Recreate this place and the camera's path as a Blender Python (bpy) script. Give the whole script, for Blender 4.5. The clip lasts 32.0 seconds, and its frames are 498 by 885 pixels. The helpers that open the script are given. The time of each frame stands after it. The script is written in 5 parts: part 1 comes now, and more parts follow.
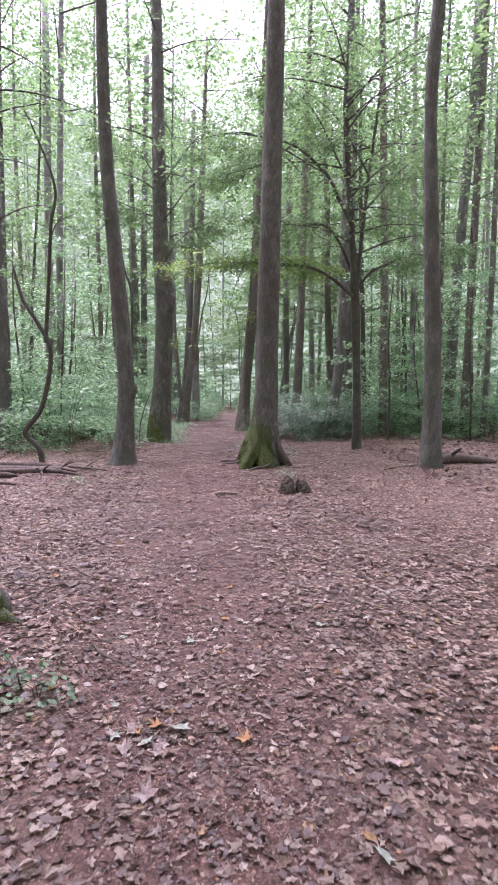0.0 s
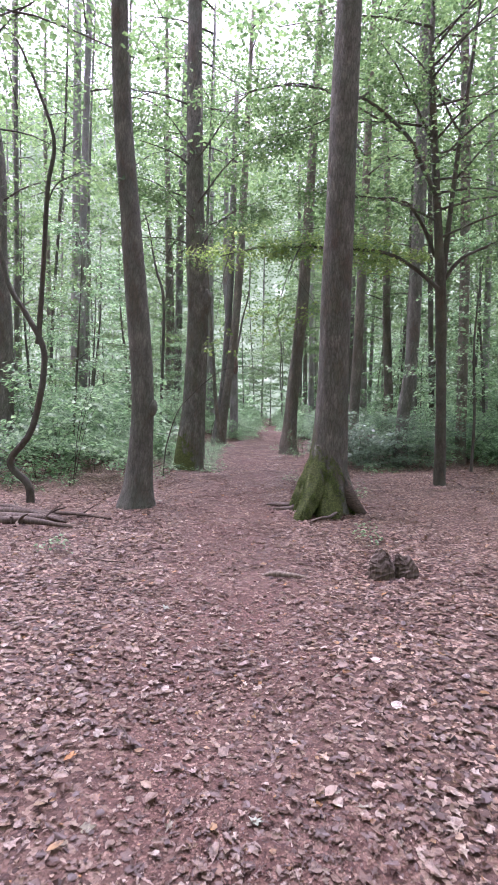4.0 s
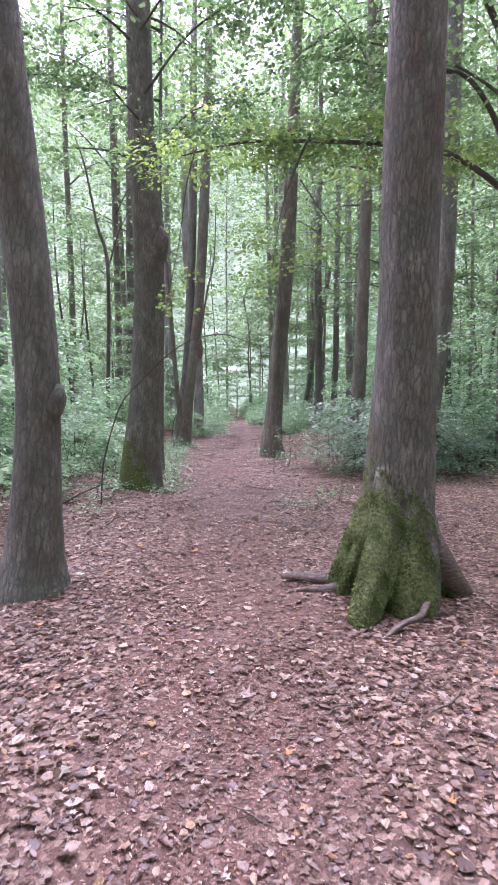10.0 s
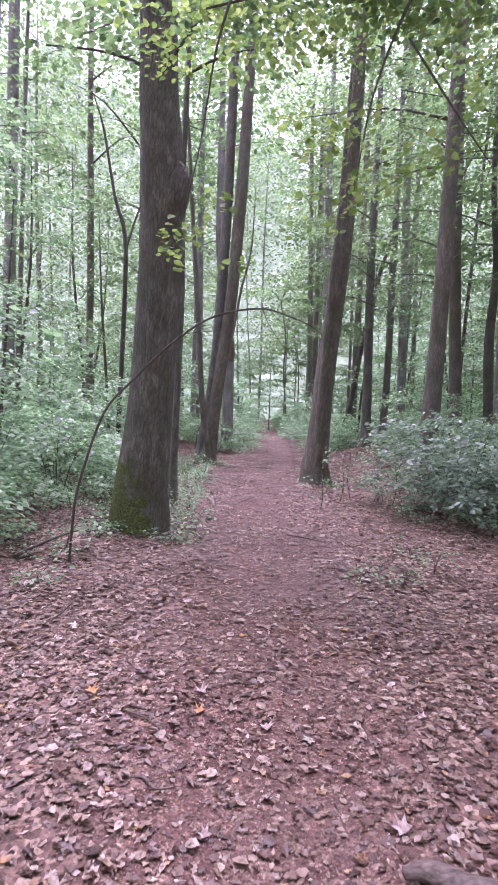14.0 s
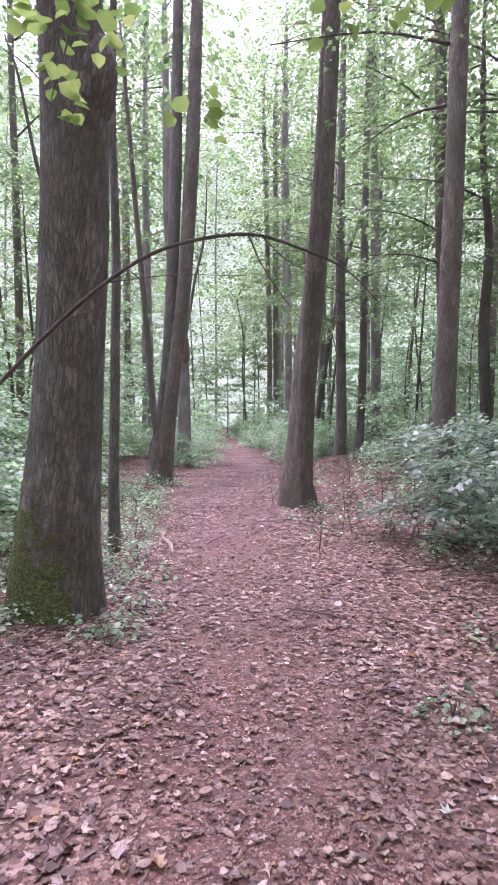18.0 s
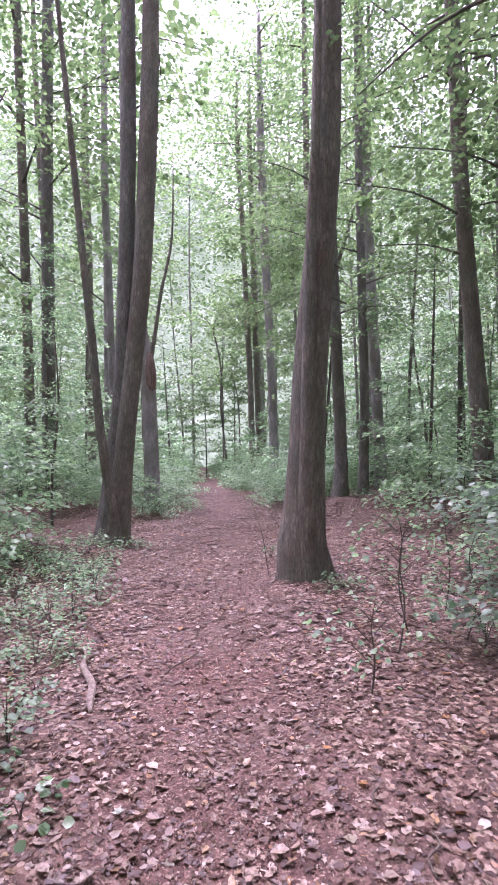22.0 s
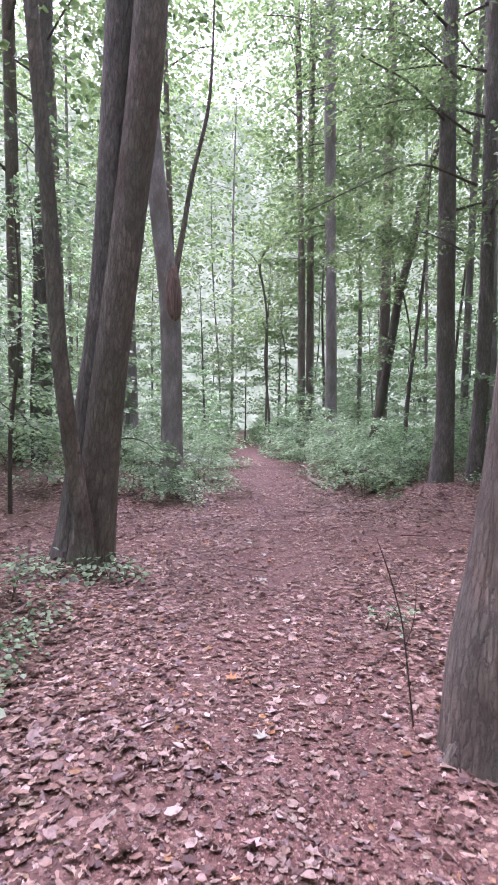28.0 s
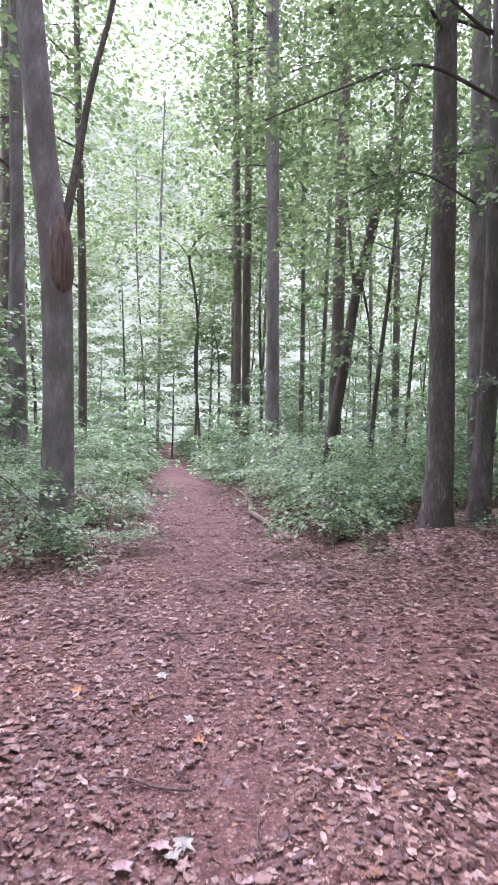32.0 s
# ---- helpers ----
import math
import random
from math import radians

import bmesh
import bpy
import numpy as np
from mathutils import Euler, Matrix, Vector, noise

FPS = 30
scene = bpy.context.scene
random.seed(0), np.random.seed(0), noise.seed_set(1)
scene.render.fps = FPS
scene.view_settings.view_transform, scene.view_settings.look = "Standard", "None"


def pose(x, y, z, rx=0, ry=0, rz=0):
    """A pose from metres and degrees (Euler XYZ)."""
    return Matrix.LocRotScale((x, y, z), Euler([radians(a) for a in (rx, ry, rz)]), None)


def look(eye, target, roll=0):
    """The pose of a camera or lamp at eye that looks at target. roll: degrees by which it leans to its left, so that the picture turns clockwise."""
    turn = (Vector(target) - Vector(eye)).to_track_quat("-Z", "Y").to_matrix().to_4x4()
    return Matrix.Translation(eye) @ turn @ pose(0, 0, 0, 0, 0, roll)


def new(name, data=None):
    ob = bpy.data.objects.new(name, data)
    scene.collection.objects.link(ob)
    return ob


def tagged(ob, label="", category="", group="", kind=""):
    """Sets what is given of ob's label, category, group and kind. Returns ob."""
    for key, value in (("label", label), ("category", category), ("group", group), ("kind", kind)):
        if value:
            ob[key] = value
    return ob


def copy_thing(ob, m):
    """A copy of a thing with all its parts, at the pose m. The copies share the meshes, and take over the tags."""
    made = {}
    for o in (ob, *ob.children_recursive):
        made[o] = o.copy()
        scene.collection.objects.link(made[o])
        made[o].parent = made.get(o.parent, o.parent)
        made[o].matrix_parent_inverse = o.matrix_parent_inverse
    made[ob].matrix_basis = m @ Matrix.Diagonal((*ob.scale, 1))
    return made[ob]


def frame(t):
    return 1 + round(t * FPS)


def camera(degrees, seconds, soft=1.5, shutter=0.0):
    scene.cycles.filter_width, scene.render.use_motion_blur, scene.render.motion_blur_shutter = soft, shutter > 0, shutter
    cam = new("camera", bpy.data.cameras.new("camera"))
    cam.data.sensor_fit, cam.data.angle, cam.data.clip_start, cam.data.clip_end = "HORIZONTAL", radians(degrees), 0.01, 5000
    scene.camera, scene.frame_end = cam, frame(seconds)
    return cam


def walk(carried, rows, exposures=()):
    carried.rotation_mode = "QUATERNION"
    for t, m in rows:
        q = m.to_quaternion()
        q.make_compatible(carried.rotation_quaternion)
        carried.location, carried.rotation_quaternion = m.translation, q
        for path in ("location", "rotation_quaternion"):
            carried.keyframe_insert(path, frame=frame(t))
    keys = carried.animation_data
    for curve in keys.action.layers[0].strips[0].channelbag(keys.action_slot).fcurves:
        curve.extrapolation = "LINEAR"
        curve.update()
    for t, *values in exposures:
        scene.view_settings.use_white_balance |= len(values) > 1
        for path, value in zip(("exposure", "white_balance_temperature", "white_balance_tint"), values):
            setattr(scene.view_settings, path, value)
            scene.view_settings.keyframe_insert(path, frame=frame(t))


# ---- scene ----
# The walk: seconds, eye, target, roll.
cam = camera(47.1, 32.0, soft=1.0, shutter=0.2)
PATH = [
    (0, (0.004, -0.024, 1.593), (0.017, 1.968, 1.416), 0.48),
    (0.5, (-0.010, 0.419, 1.632), (-0.044, 2.409, 1.436), 1.72),
    (1, (-0.086, 0.802, 1.626), (-0.152, 2.796, 1.486), -0.43),
    (1.5, (-0.143, 1.201, 1.607), (-0.202, 3.193, 1.447), -0.41),
    (2, (-0.175, 1.641, 1.663), (-0.316, 3.631, 1.521), 1.30),
    (2.5, (-0.238, 2.058, 1.646), (-0.338, 4.053, 1.547), 1.40),
    (3, (-0.283, 2.458, 1.641), (-0.356, 4.453, 1.511), 1.14),
    (3.5, (-0.313, 2.874, 1.657), (-0.424, 4.867, 1.531), 1.16),
    (5.5, (-0.362, 4.454, 1.657), (-0.474, 6.446, 1.521), 0.82),
    (6, (-0.429, 4.798, 1.651), (-0.511, 6.790, 1.498), 0.51),
    (6.5, (-0.464, 5.148, 1.659), (-0.567, 7.139, 1.509), 1.00),
    (7, (-0.519, 5.548, 1.646), (-0.628, 7.539, 1.496), 1.17),
    (7.5, (-0.515, 5.954, 1.637), (-0.669, 7.939, 1.443), 3.24),
    (8, (-0.543, 6.314, 1.625), (-0.754, 8.290, 1.395), 3.11),
    (8.5, (-0.632, 6.686, 1.625), (-0.691, 8.674, 1.413), 2.07),
    (9, (-0.706, 7.042, 1.615), (-0.741, 9.031, 1.414), 0.85),
    (9.5, (-0.792, 7.326, 1.644), (-0.798, 9.319, 1.485), 1.22),
    (10, (-0.876, 7.678, 1.634), (-0.857, 9.671, 1.476), 0.01),
    (10.5, (-0.916, 8.062, 1.639), (-0.898, 10.055, 1.476), 2.04),
    (11, (-0.902, 8.412, 1.648), (-0.942, 10.404, 1.475), 2.00),
    (11.5, (-0.927, 8.829, 1.627), (-0.814, 10.815, 1.422), -0.04),
    (12, (-0.927, 9.189, 1.644), (-0.820, 11.178, 1.466), 0.36),
    (12.5, (-0.921, 9.557, 1.635), (-0.877, 11.550, 1.468), 0.90),
    (13, (-0.958, 9.945, 1.657), (-0.836, 11.936, 1.511), 0.64),
    (13.5, (-1.006, 10.329, 1.652), (-1.050, 12.327, 1.566), 0.75),
    (14, (-1.051, 10.727, 1.621), (-1.134, 12.721, 1.497), 2.05),
    (14.5, (-1.107, 11.125, 1.645), (-1.106, 13.122, 1.551), 1.30),
    (16.5, (-1.350, 12.099, 1.635), (-1.311, 14.095, 1.500), -0.86),
    (17, (-1.355, 12.525, 1.608), (-1.243, 14.518, 1.485), -1.56),
    (17.5, (-1.345, 12.875, 1.611), (-1.178, 14.862, 1.447), -1.94),
    (18, (-1.300, 13.244, 1.623), (-1.231, 15.240, 1.524), 0.15),
    (18.5, (-1.312, 13.616, 1.597), (-1.206, 15.610, 1.482), -0.53),
    (19, (-1.299, 13.993, 1.574), (-1.127, 15.982, 1.458), -1.72),
    (19.5, (-1.289, 14.341, 1.592), (-1.175, 16.337, 1.521), -0.31),
    (20, (-1.283, 14.776, 1.581), (-1.078, 16.765, 1.521), -1.63),
    (20.5, (-1.252, 15.144, 1.558), (-1.028, 17.130, 1.465), -2.17),
    (21, (-1.258, 15.553, 1.539), (-1.155, 17.549, 1.451), -0.86),
    (21.5, (-1.251, 15.952, 1.538), (-1.082, 17.945, 1.514), -1.40),
    (22, (-1.214, 16.381, 1.525), (-1.074, 18.376, 1.563), -1.35),
    (22.5, (-1.218, 16.750, 1.544), (-1.133, 18.748, 1.537), -1.92),
    (23, (-1.238, 17.167, 1.540), (-1.150, 19.163, 1.451), -2.91),
    (23.5, (-1.183, 17.572, 1.526), (-1.142, 19.570, 1.442), -0.56),
    (24, (-1.189, 17.959, 1.507), (-1.159, 19.955, 1.386), -1.57),
    (24.5, (-1.206, 18.360, 1.508), (-1.066, 20.350, 1.368), -1.47),
    (25, (-1.190, 18.717, 1.540), (-1.201, 20.716, 1.473), -1.00),
    (25.5, (-1.190, 19.087, 1.531), (-1.174, 21.084, 1.434), -1.84),
    (27.5, (-1.293, 20.466, 1.505), (-1.241, 22.464, 1.436), 1.17),
    (28, (-1.327, 20.842, 1.464), (-1.318, 22.840, 1.376), 0.72),
    (28.5, (-1.329, 21.251, 1.481), (-1.242, 23.247, 1.398), -0.18),
    (29, (-1.295, 21.637, 1.490), (-1.272, 23.636, 1.430), 2.19),
    (29.5, (-1.300, 22.056, 1.475), (-1.265, 24.053, 1.390), 0.56),
    (30, (-1.326, 22.438, 1.486), (-1.231, 24.434, 1.424), 0.81),
    (30.5, (-1.317, 22.811, 1.510), (-1.236, 24.809, 1.498), 1.90),
    (31, (-1.333, 23.256, 1.519), (-1.195, 25.251, 1.486), -0.92),
    (31.5, (-1.260, 23.585, 1.496), (-1.002, 25.566, 1.398), -1.16),
    (32, (-1.215, 23.947, 1.544), (-0.962, 25.930, 1.499), 1.23),
]
walk(cam, [(t, look(eye, target, roll)) for t, eye, target, roll in PATH], [(0, 2.83, 5740, 44), (1, 2.9, 5730, 44), (2, 2.68, 5720, 44), (3, 2.76, 5710, 44), (6, 2.93, 5680, 44), (7, 2.91, 5646, 44), (8, 2.97, 5613, 43), (9, 3.12, 5580, 46), (10, 3.14, 5580, 46), (11, 2.94, 5580, 46), (12, 3.31, 5580, 46), (13, 3.36, 5580, 48), (14, 3.04, 5606, 57), (17, 3.27, 5684, 58), (18, 3.2, 5710, 58), (21, 3.06, 5715, 58), (22, 3.03, 5716, 57), (23, 2.95, 5718, 56), (24, 3.04, 5720, 56), (25, 2.92, 5720, 56), (28, 3.0, 5720, 57), (30, 3.08, 5715, 60), (31, 3.11, 5712, 60), (32, 3.08, 5710, 59)])

# ---- light ----
world = bpy.data.worlds.new("sky")
scene.world = world
world.use_nodes = True
wn = world.node_tree.nodes
wn.clear()
w_out = wn.new("ShaderNodeOutputWorld")
w_bg = wn.new("ShaderNodeBackground")
w_sky = wn.new("ShaderNodeTexSky")
w_sky.sky_type = "NISHITA"
w_sky.sun_disc = False
w_sky.sun_elevation = radians(70)
w_sky.sun_rotation = radians(-25)
w_sky.air_density, w_sky.dust_density, w_sky.ozone_density = 1.4, 4.0, 1.0
w_hsv = wn.new("ShaderNodeHueSaturation")
w_hsv.inputs["Saturation"].default_value = 0.22
w_bg.inputs["Strength"].default_value = 0.078
world.node_tree.links.new(w_sky.outputs[0], w_hsv.inputs["Color"])
world.node_tree.links.new(w_hsv.outputs[0], w_bg.inputs["Color"])
world.node_tree.links.new(w_bg.outputs[0], w_out.inputs["Surface"])

sun_data = bpy.data.lights.new("sun", "SUN")
sun_data.energy, sun_data.angle, sun_data.color = 1.5, radians(60), (1.0, 0.96, 0.9)
sun = new("sun", sun_data)
sun.matrix_world = look((-4.6, 9.8, 30), (0, 0, 0))

# ---- materials ----


class Nodes:
    """A short hand for building node trees."""

    def __init__(self, name):
        self.mat = bpy.data.materials.new(name)
        self.mat.use_nodes = True
        self.tree = self.mat.node_tree
        self.tree.nodes.clear()
        self.out = self.add("ShaderNodeOutputMaterial")

    def add(self, kind, **values):
        node = self.tree.nodes.new(kind)
        for key, value in values.items():
            node.inputs[key.replace("_", " ")].default_value = value
        return node

    def link(self, a, b):
        self.tree.links.new(a, b)

    def ramp(self, source, stops, interpolation="LINEAR"):
        node = self.tree.nodes.new("ShaderNodeValToRGB")
        node.color_ramp.interpolation = interpolation
        while len(node.color_ramp.elements) < len(stops):
            node.color_ramp.elements.new(0.5)
        for e, (at, colour) in zip(node.color_ramp.elements, stops):
            e.position = at
            e.color = (*colour, 1) if len(colour) == 3 else colour
        self.link(source, node.inputs[0])
        return node.outputs[0]

    def noise(self, scale, detail=4, stretch=None, rough=0.55, space="Object"):
        coords = self.tree.nodes.new("ShaderNodeTexCoord").outputs[space] if space != "World" else self.tree.nodes.new("ShaderNodeNewGeometry").outputs["Position"]
        if stretch:
            mapping = self.tree.nodes.new("ShaderNodeMapping")
            mapping.inputs["Scale"].default_value = stretch
            self.link(coords, mapping.inputs[0])
            coords = mapping.outputs[0]
        node = self.add("ShaderNodeTexNoise", Scale=scale, Detail=detail, Roughness=rough)
        self.link(coords, node.inputs["Vector"])
        return node.outputs[0]

    def mix(self, factor, a, b, mode="MIX"):
        node = self.tree.nodes.new("ShaderNodeMix")
        node.data_type = "RGBA"
        node.blend_type = mode
        for socket, value in ((node.inputs[0], factor), (node.inputs[6], a), (node.inputs[7], b)):
            if isinstance(value, (int, float)):
                socket.default_value = value
            elif isinstance(value, tuple):
                socket.default_value = (*value, 1)
            else:
                self.link(value, socket)
        return node.outputs[2]

    def math(self, op, a, b=0.0, clamp=False):
        node = self.tree.nodes.new("ShaderNodeMath")
        node.operation = op
        node.use_clamp = clamp
        for socket, value in zip(node.inputs, (a, b)):
            if isinstance(value, (int, float)):
                socket.default_value = value
            else:
                self.link(value, socket)
        return node.outputs[0]

    def bump(self, height, strength, distance):
        node = self.add("ShaderNodeBump", Strength=strength, Distance=distance)
        self.link(height, node.inputs["Height"])
        return node.outputs[0]

    def surface(self, colour, rough, normal=None):
        node = self.add("ShaderNodeBsdfPrincipled")
        if isinstance(rough, (int, float)):
            node.inputs["Roughness"].default_value = rough
        else:
            self.link(rough, node.inputs["Roughness"])
        if isinstance(colour, tuple):
            node.inputs["Base Color"].default_value = (*colour, 1)
        else:
            self.link(colour, node.inputs["Base Color"])
        if normal:
            self.link(normal, node.inputs["Normal"])
        self.link(node.outputs[0], self.out.inputs[0])
        return node


def bark_material(name, dark, light, fissure=1.0, moss=0.0, scale=1.0):
    """Bark with upright fissures; moss grows in uneven patches near the foot."""
    n = Nodes(name)
    coarse = n.noise(9 * scale, 5, (1, 1, 0.4), 0.6)
    fine = n.noise(85 * scale, 5, (1, 1, 0.4), 0.7)
    patch = n.noise(1.6, 4, None, 0.6)
    base = n.ramp(coarse, [(0.3, dark), (0.52, tuple(0.6 * a + 0.4 * b for a, b in zip(dark, light))), (0.72, light)])
    base = n.mix(n.math("MULTIPLY", fine, 0.42), base, tuple(0.6 * c for c in dark))
    blotch = n.noise(2.6, 5, (1, 1, 0.6), 0.65)
    base = n.mix(n.ramp(blotch, [(0.46, (0, 0, 0)), (0.6, (0.8, 0.8, 0.8))]), base, tuple(0.7 * a + 0.1 * b for a, b in zip(dark, light)))
    rust = n.noise(3.4, 5, (1, 1, 0.45), 0.65)
    base = n.mix(n.ramp(rust, [(0.52, (0, 0, 0)), (0.62, (0.6, 0.6, 0.6))]), base, (0.16, 0.105, 0.075))
    algae = n.ramp(patch, [(0.42, (0, 0, 0)), (0.68, (1, 1, 1))])
    base = n.mix(n.math("MULTIPLY", algae, 0.62), base, (0.17, 0.195, 0.15))
    cracks = n.tree.nodes.new("ShaderNodeTexVoronoi")
    cracks.feature = "DISTANCE_TO_EDGE"
    cracks.inputs["Scale"].default_value = 24 * scale
    where = n.tree.nodes.new("ShaderNodeTexCoord")
    squeeze = n.tree.nodes.new("ShaderNodeMapping")
    squeeze.inputs["Scale"].default_value = (1, 1, 0.27)
    n.link(where.outputs["Object"], squeeze.inputs[0])
    bend = n.mix(0.07, squeeze.outputs[0], n.noise(26, 5, (1, 1, 0.6), 0.7), "ADD")
    n.link(bend, cracks.inputs["Vector"])
    broken = n.ramp(n.noise(62 * scale, 5, (1, 1, 0.22), 0.66), [(0.36, (1, 1, 1)), (0.48, (0, 0, 0))])
    groove = n.mix(0.62, broken, n.ramp(cracks.outputs["Distance"], [(0.0, (1, 1, 1)), (0.17, (0, 0, 0))]))
    flecks = n.ramp(n.noise(95 * scale, 5, (1, 1, 0.6), 0.7), [(0.58, (0, 0, 0)), (0.72, (0.14, 0.14, 0.14))])
    base = n.mix(flecks, base, tuple(min(1.0, 1.3 * c) for c in light))
    base = n.mix(n.math("MULTIPLY", groove, 0.75 * min(1.2, fissure)), base, tuple(0.4 * c for c in dark))
    relief = n.math("ADD", n.math("SUBTRACT", coarse, n.math("MULTIPLY", groove, 0.9)), n.math("MULTIPLY", fine, 0.4))
    if moss:
        z = n.tree.nodes.new("ShaderNodeTexCoord")
        sep = n.tree.nodes.new("ShaderNodeSeparateXYZ")
        n.link(z.outputs["Object"], sep.inputs[0])
        clump = n.noise(7, 6, (1, 1, 0.7), 0.7)
        reach = n.math("SUBTRACT", moss, sep.outputs["Z"])
        side = n.math("ADD", n.math("MULTIPLY", sep.outputs["X"], -1.1), n.math("MULTIPLY", sep.outputs["Y"], -0.5))
        cover = n.math("ADD", n.math("ADD", n.math("MULTIPLY", reach, 1.1), n.math("MULTIPLY", side, 2.5)), n.math("MULTIPLY", n.math("SUBTRACT", clump, 0.54), 4.0))
        cover = n.ramp(cover, [(0.2, (0, 0, 0)), (0.6, (1, 1, 1))])
        tuft = n.noise(36, 6, (1, 1, 1.3), 0.78)
        green = n.ramp(tuft, [(0.38, (0.03, 0.036, 0.014)), (0.5, (0.085, 0.105, 0.03)), (0.64, (0.2, 0.24, 0.065))])
        base = n.mix(cover, base, green)
        relief = n.mix(cover, relief, n.math("ADD", n.math("MULTIPLY", tuft, 0.8), 0.5))
    n.surface(base, 0.85, n.bump(relief, 1.0 * fissure, 0.02))
    return n.mat


def leaf_material(name, stops, translucence=0.45, rough=0.5, glow=1.35):
    """Leaf blades, one tone a leaf; light also comes through them."""
    n = Nodes(name)
    geo = n.tree.nodes.new("ShaderNodeNewGeometry")
    colour = n.ramp(geo.outputs["Random Per Island"], stops)
    veins = n.noise(60, 2, None, 0.5)
    colour = n.mix(n.math("MULTIPLY", veins, 0.35), colour, tuple(0.55 * c for c in stops[0][1]))
    front = n.surface(colour, rough)
    front.inputs["Specular IOR Level"].default_value = 0.7
    through_leaf = n.add("ShaderNodeBsdfTranslucent")
    bright = n.mix(1.0, colour, (glow, glow * 1.05, glow * 0.85), "MULTIPLY")
    n.link(bright, through_leaf.inputs[0])
    both = n.tree.nodes.new("ShaderNodeMixShader")
    both.inputs[0].default_value = translucence
    n.link(front.outputs[0], both.inputs[1])
    n.link(through_leaf.outputs[0], both.inputs[2])
    n.link(both.outputs[0], n.out.inputs[0])
    return n.mat


def litter_material(name, stops):
    """Dead leaves, one tone a leaf, blotched and darker where the floor is damp."""
    n = Nodes(name)
    geo = n.tree.nodes.new("ShaderNodeNewGeometry")
    colour = n.ramp(geo.outputs["Random Per Island"], stops)
    blotch = n.noise(42, 5, None, 0.68, "World")
    colour = n.mix(n.ramp(blotch, [(0.47, (0, 0, 0)), (0.66, (0.75, 0.75, 0.66))]), colour, (0.0697, 0.0387, 0.0309))
    damp = n.noise(1.1, 3, None, 0.6, "World")
    colour = n.mix(n.ramp(damp, [(0.4, (0.38, 0.38, 0.3344)), (0.6, (0, 0, 0))]), colour, (0.082, 0.0464, 0.0372))
    front = n.surface(colour, n.ramp(blotch, [(0.3, (0.3, 0.3, 0.3)), (0.7, (0.5, 0.5, 0.5))]), n.bump(n.noise(160, 3, None, 0.6, "World"), 0.4, 0.004))
    front.inputs["Specular IOR Level"].default_value = 0.75
    behind = n.add("ShaderNodeBsdfTranslucent")
    n.link(colour, behind.inputs[0])
    both = n.tree.nodes.new("ShaderNodeMixShader")
    both.inputs[0].default_value = 0.22
    n.link(front.outputs[0], both.inputs[1])
    n.link(behind.outputs[0], both.inputs[2])
    n.link(both.outputs[0], n.out.inputs[0])
    return n.mat


def ground_material():
    """Forest soil under crumbled leaves; barer and redder where it is trodden."""
    n = Nodes("forest floor")
    worn = n.tree.nodes.new("ShaderNodeAttribute")
    worn.attribute_name = "worn"
    crumbs = n.tree.nodes.new("ShaderNodeTexVoronoi")
    crumbs.inputs["Scale"].default_value = 34
    pos = n.tree.nodes.new("ShaderNodeNewGeometry")
    n.link(pos.outputs["Position"], crumbs.inputs["Vector"])
    bits = n.tree.nodes.new("ShaderNodeTexVoronoi")
    bits.inputs["Scale"].default_value = 95
    n.link(pos.outputs["Position"], bits.inputs["Vector"])
    tone = n.tree.nodes.new("ShaderNodeSeparateColor")
    n.link(crumbs.outputs["Color"], tone.inputs[0])
    tone2 = n.tree.nodes.new("ShaderNodeSeparateColor")
    n.link(bits.outputs["Color"], tone2.inputs[0])
    leaf = n.ramp(tone.outputs[0], [(0.0, (0.035, 0.019, 0.014)), (0.4, (0.095, 0.05, 0.036)), (0.75, (0.22, 0.132, 0.097)), (1.0, (0.48, 0.36, 0.275))])
    soil = n.ramp(tone2.outputs[0], [(0.0, (0.045, 0.018, 0.0135)), (0.5, (0.095, 0.039, 0.029)), (0.85, (0.18, 0.09, 0.068)), (1.0, (0.36, 0.235, 0.18))])
    large = n.noise(0.9, 4, None, 0.6, "World")
    cover = n.math("MULTIPLY", worn.outputs["Fac"], n.ramp(large, [(0.3, (0.55, 0.55, 0.484)), (0.7, (1, 1, 1))]))
    colour = n.mix(cover, leaf, soil)
    colour = n.mix(n.ramp(large, [(0.35, (0.3, 0.3, 0.264)), (0.7, (0, 0, 0))]), colour, (0.075, 0.043, 0.0352))
    height = n.math("ADD", n.math("MULTIPLY", crumbs.outputs["Distance"], 1.0), n.math("MULTIPLY", bits.outputs["Distance"], 0.5))
    n.surface(colour, 0.8, n.bump(height, 0.7, 0.008))
    return n.mat


def wood_material(name, stops, stretch=(1, 1, 0.1), scale=40):
    n = Nodes(name)
    grain = n.noise(scale, 5, stretch, 0.6)
    n.surface(n.ramp(grain, stops), 0.8, n.bump(grain, 0.6, 0.01))
    return n.mat


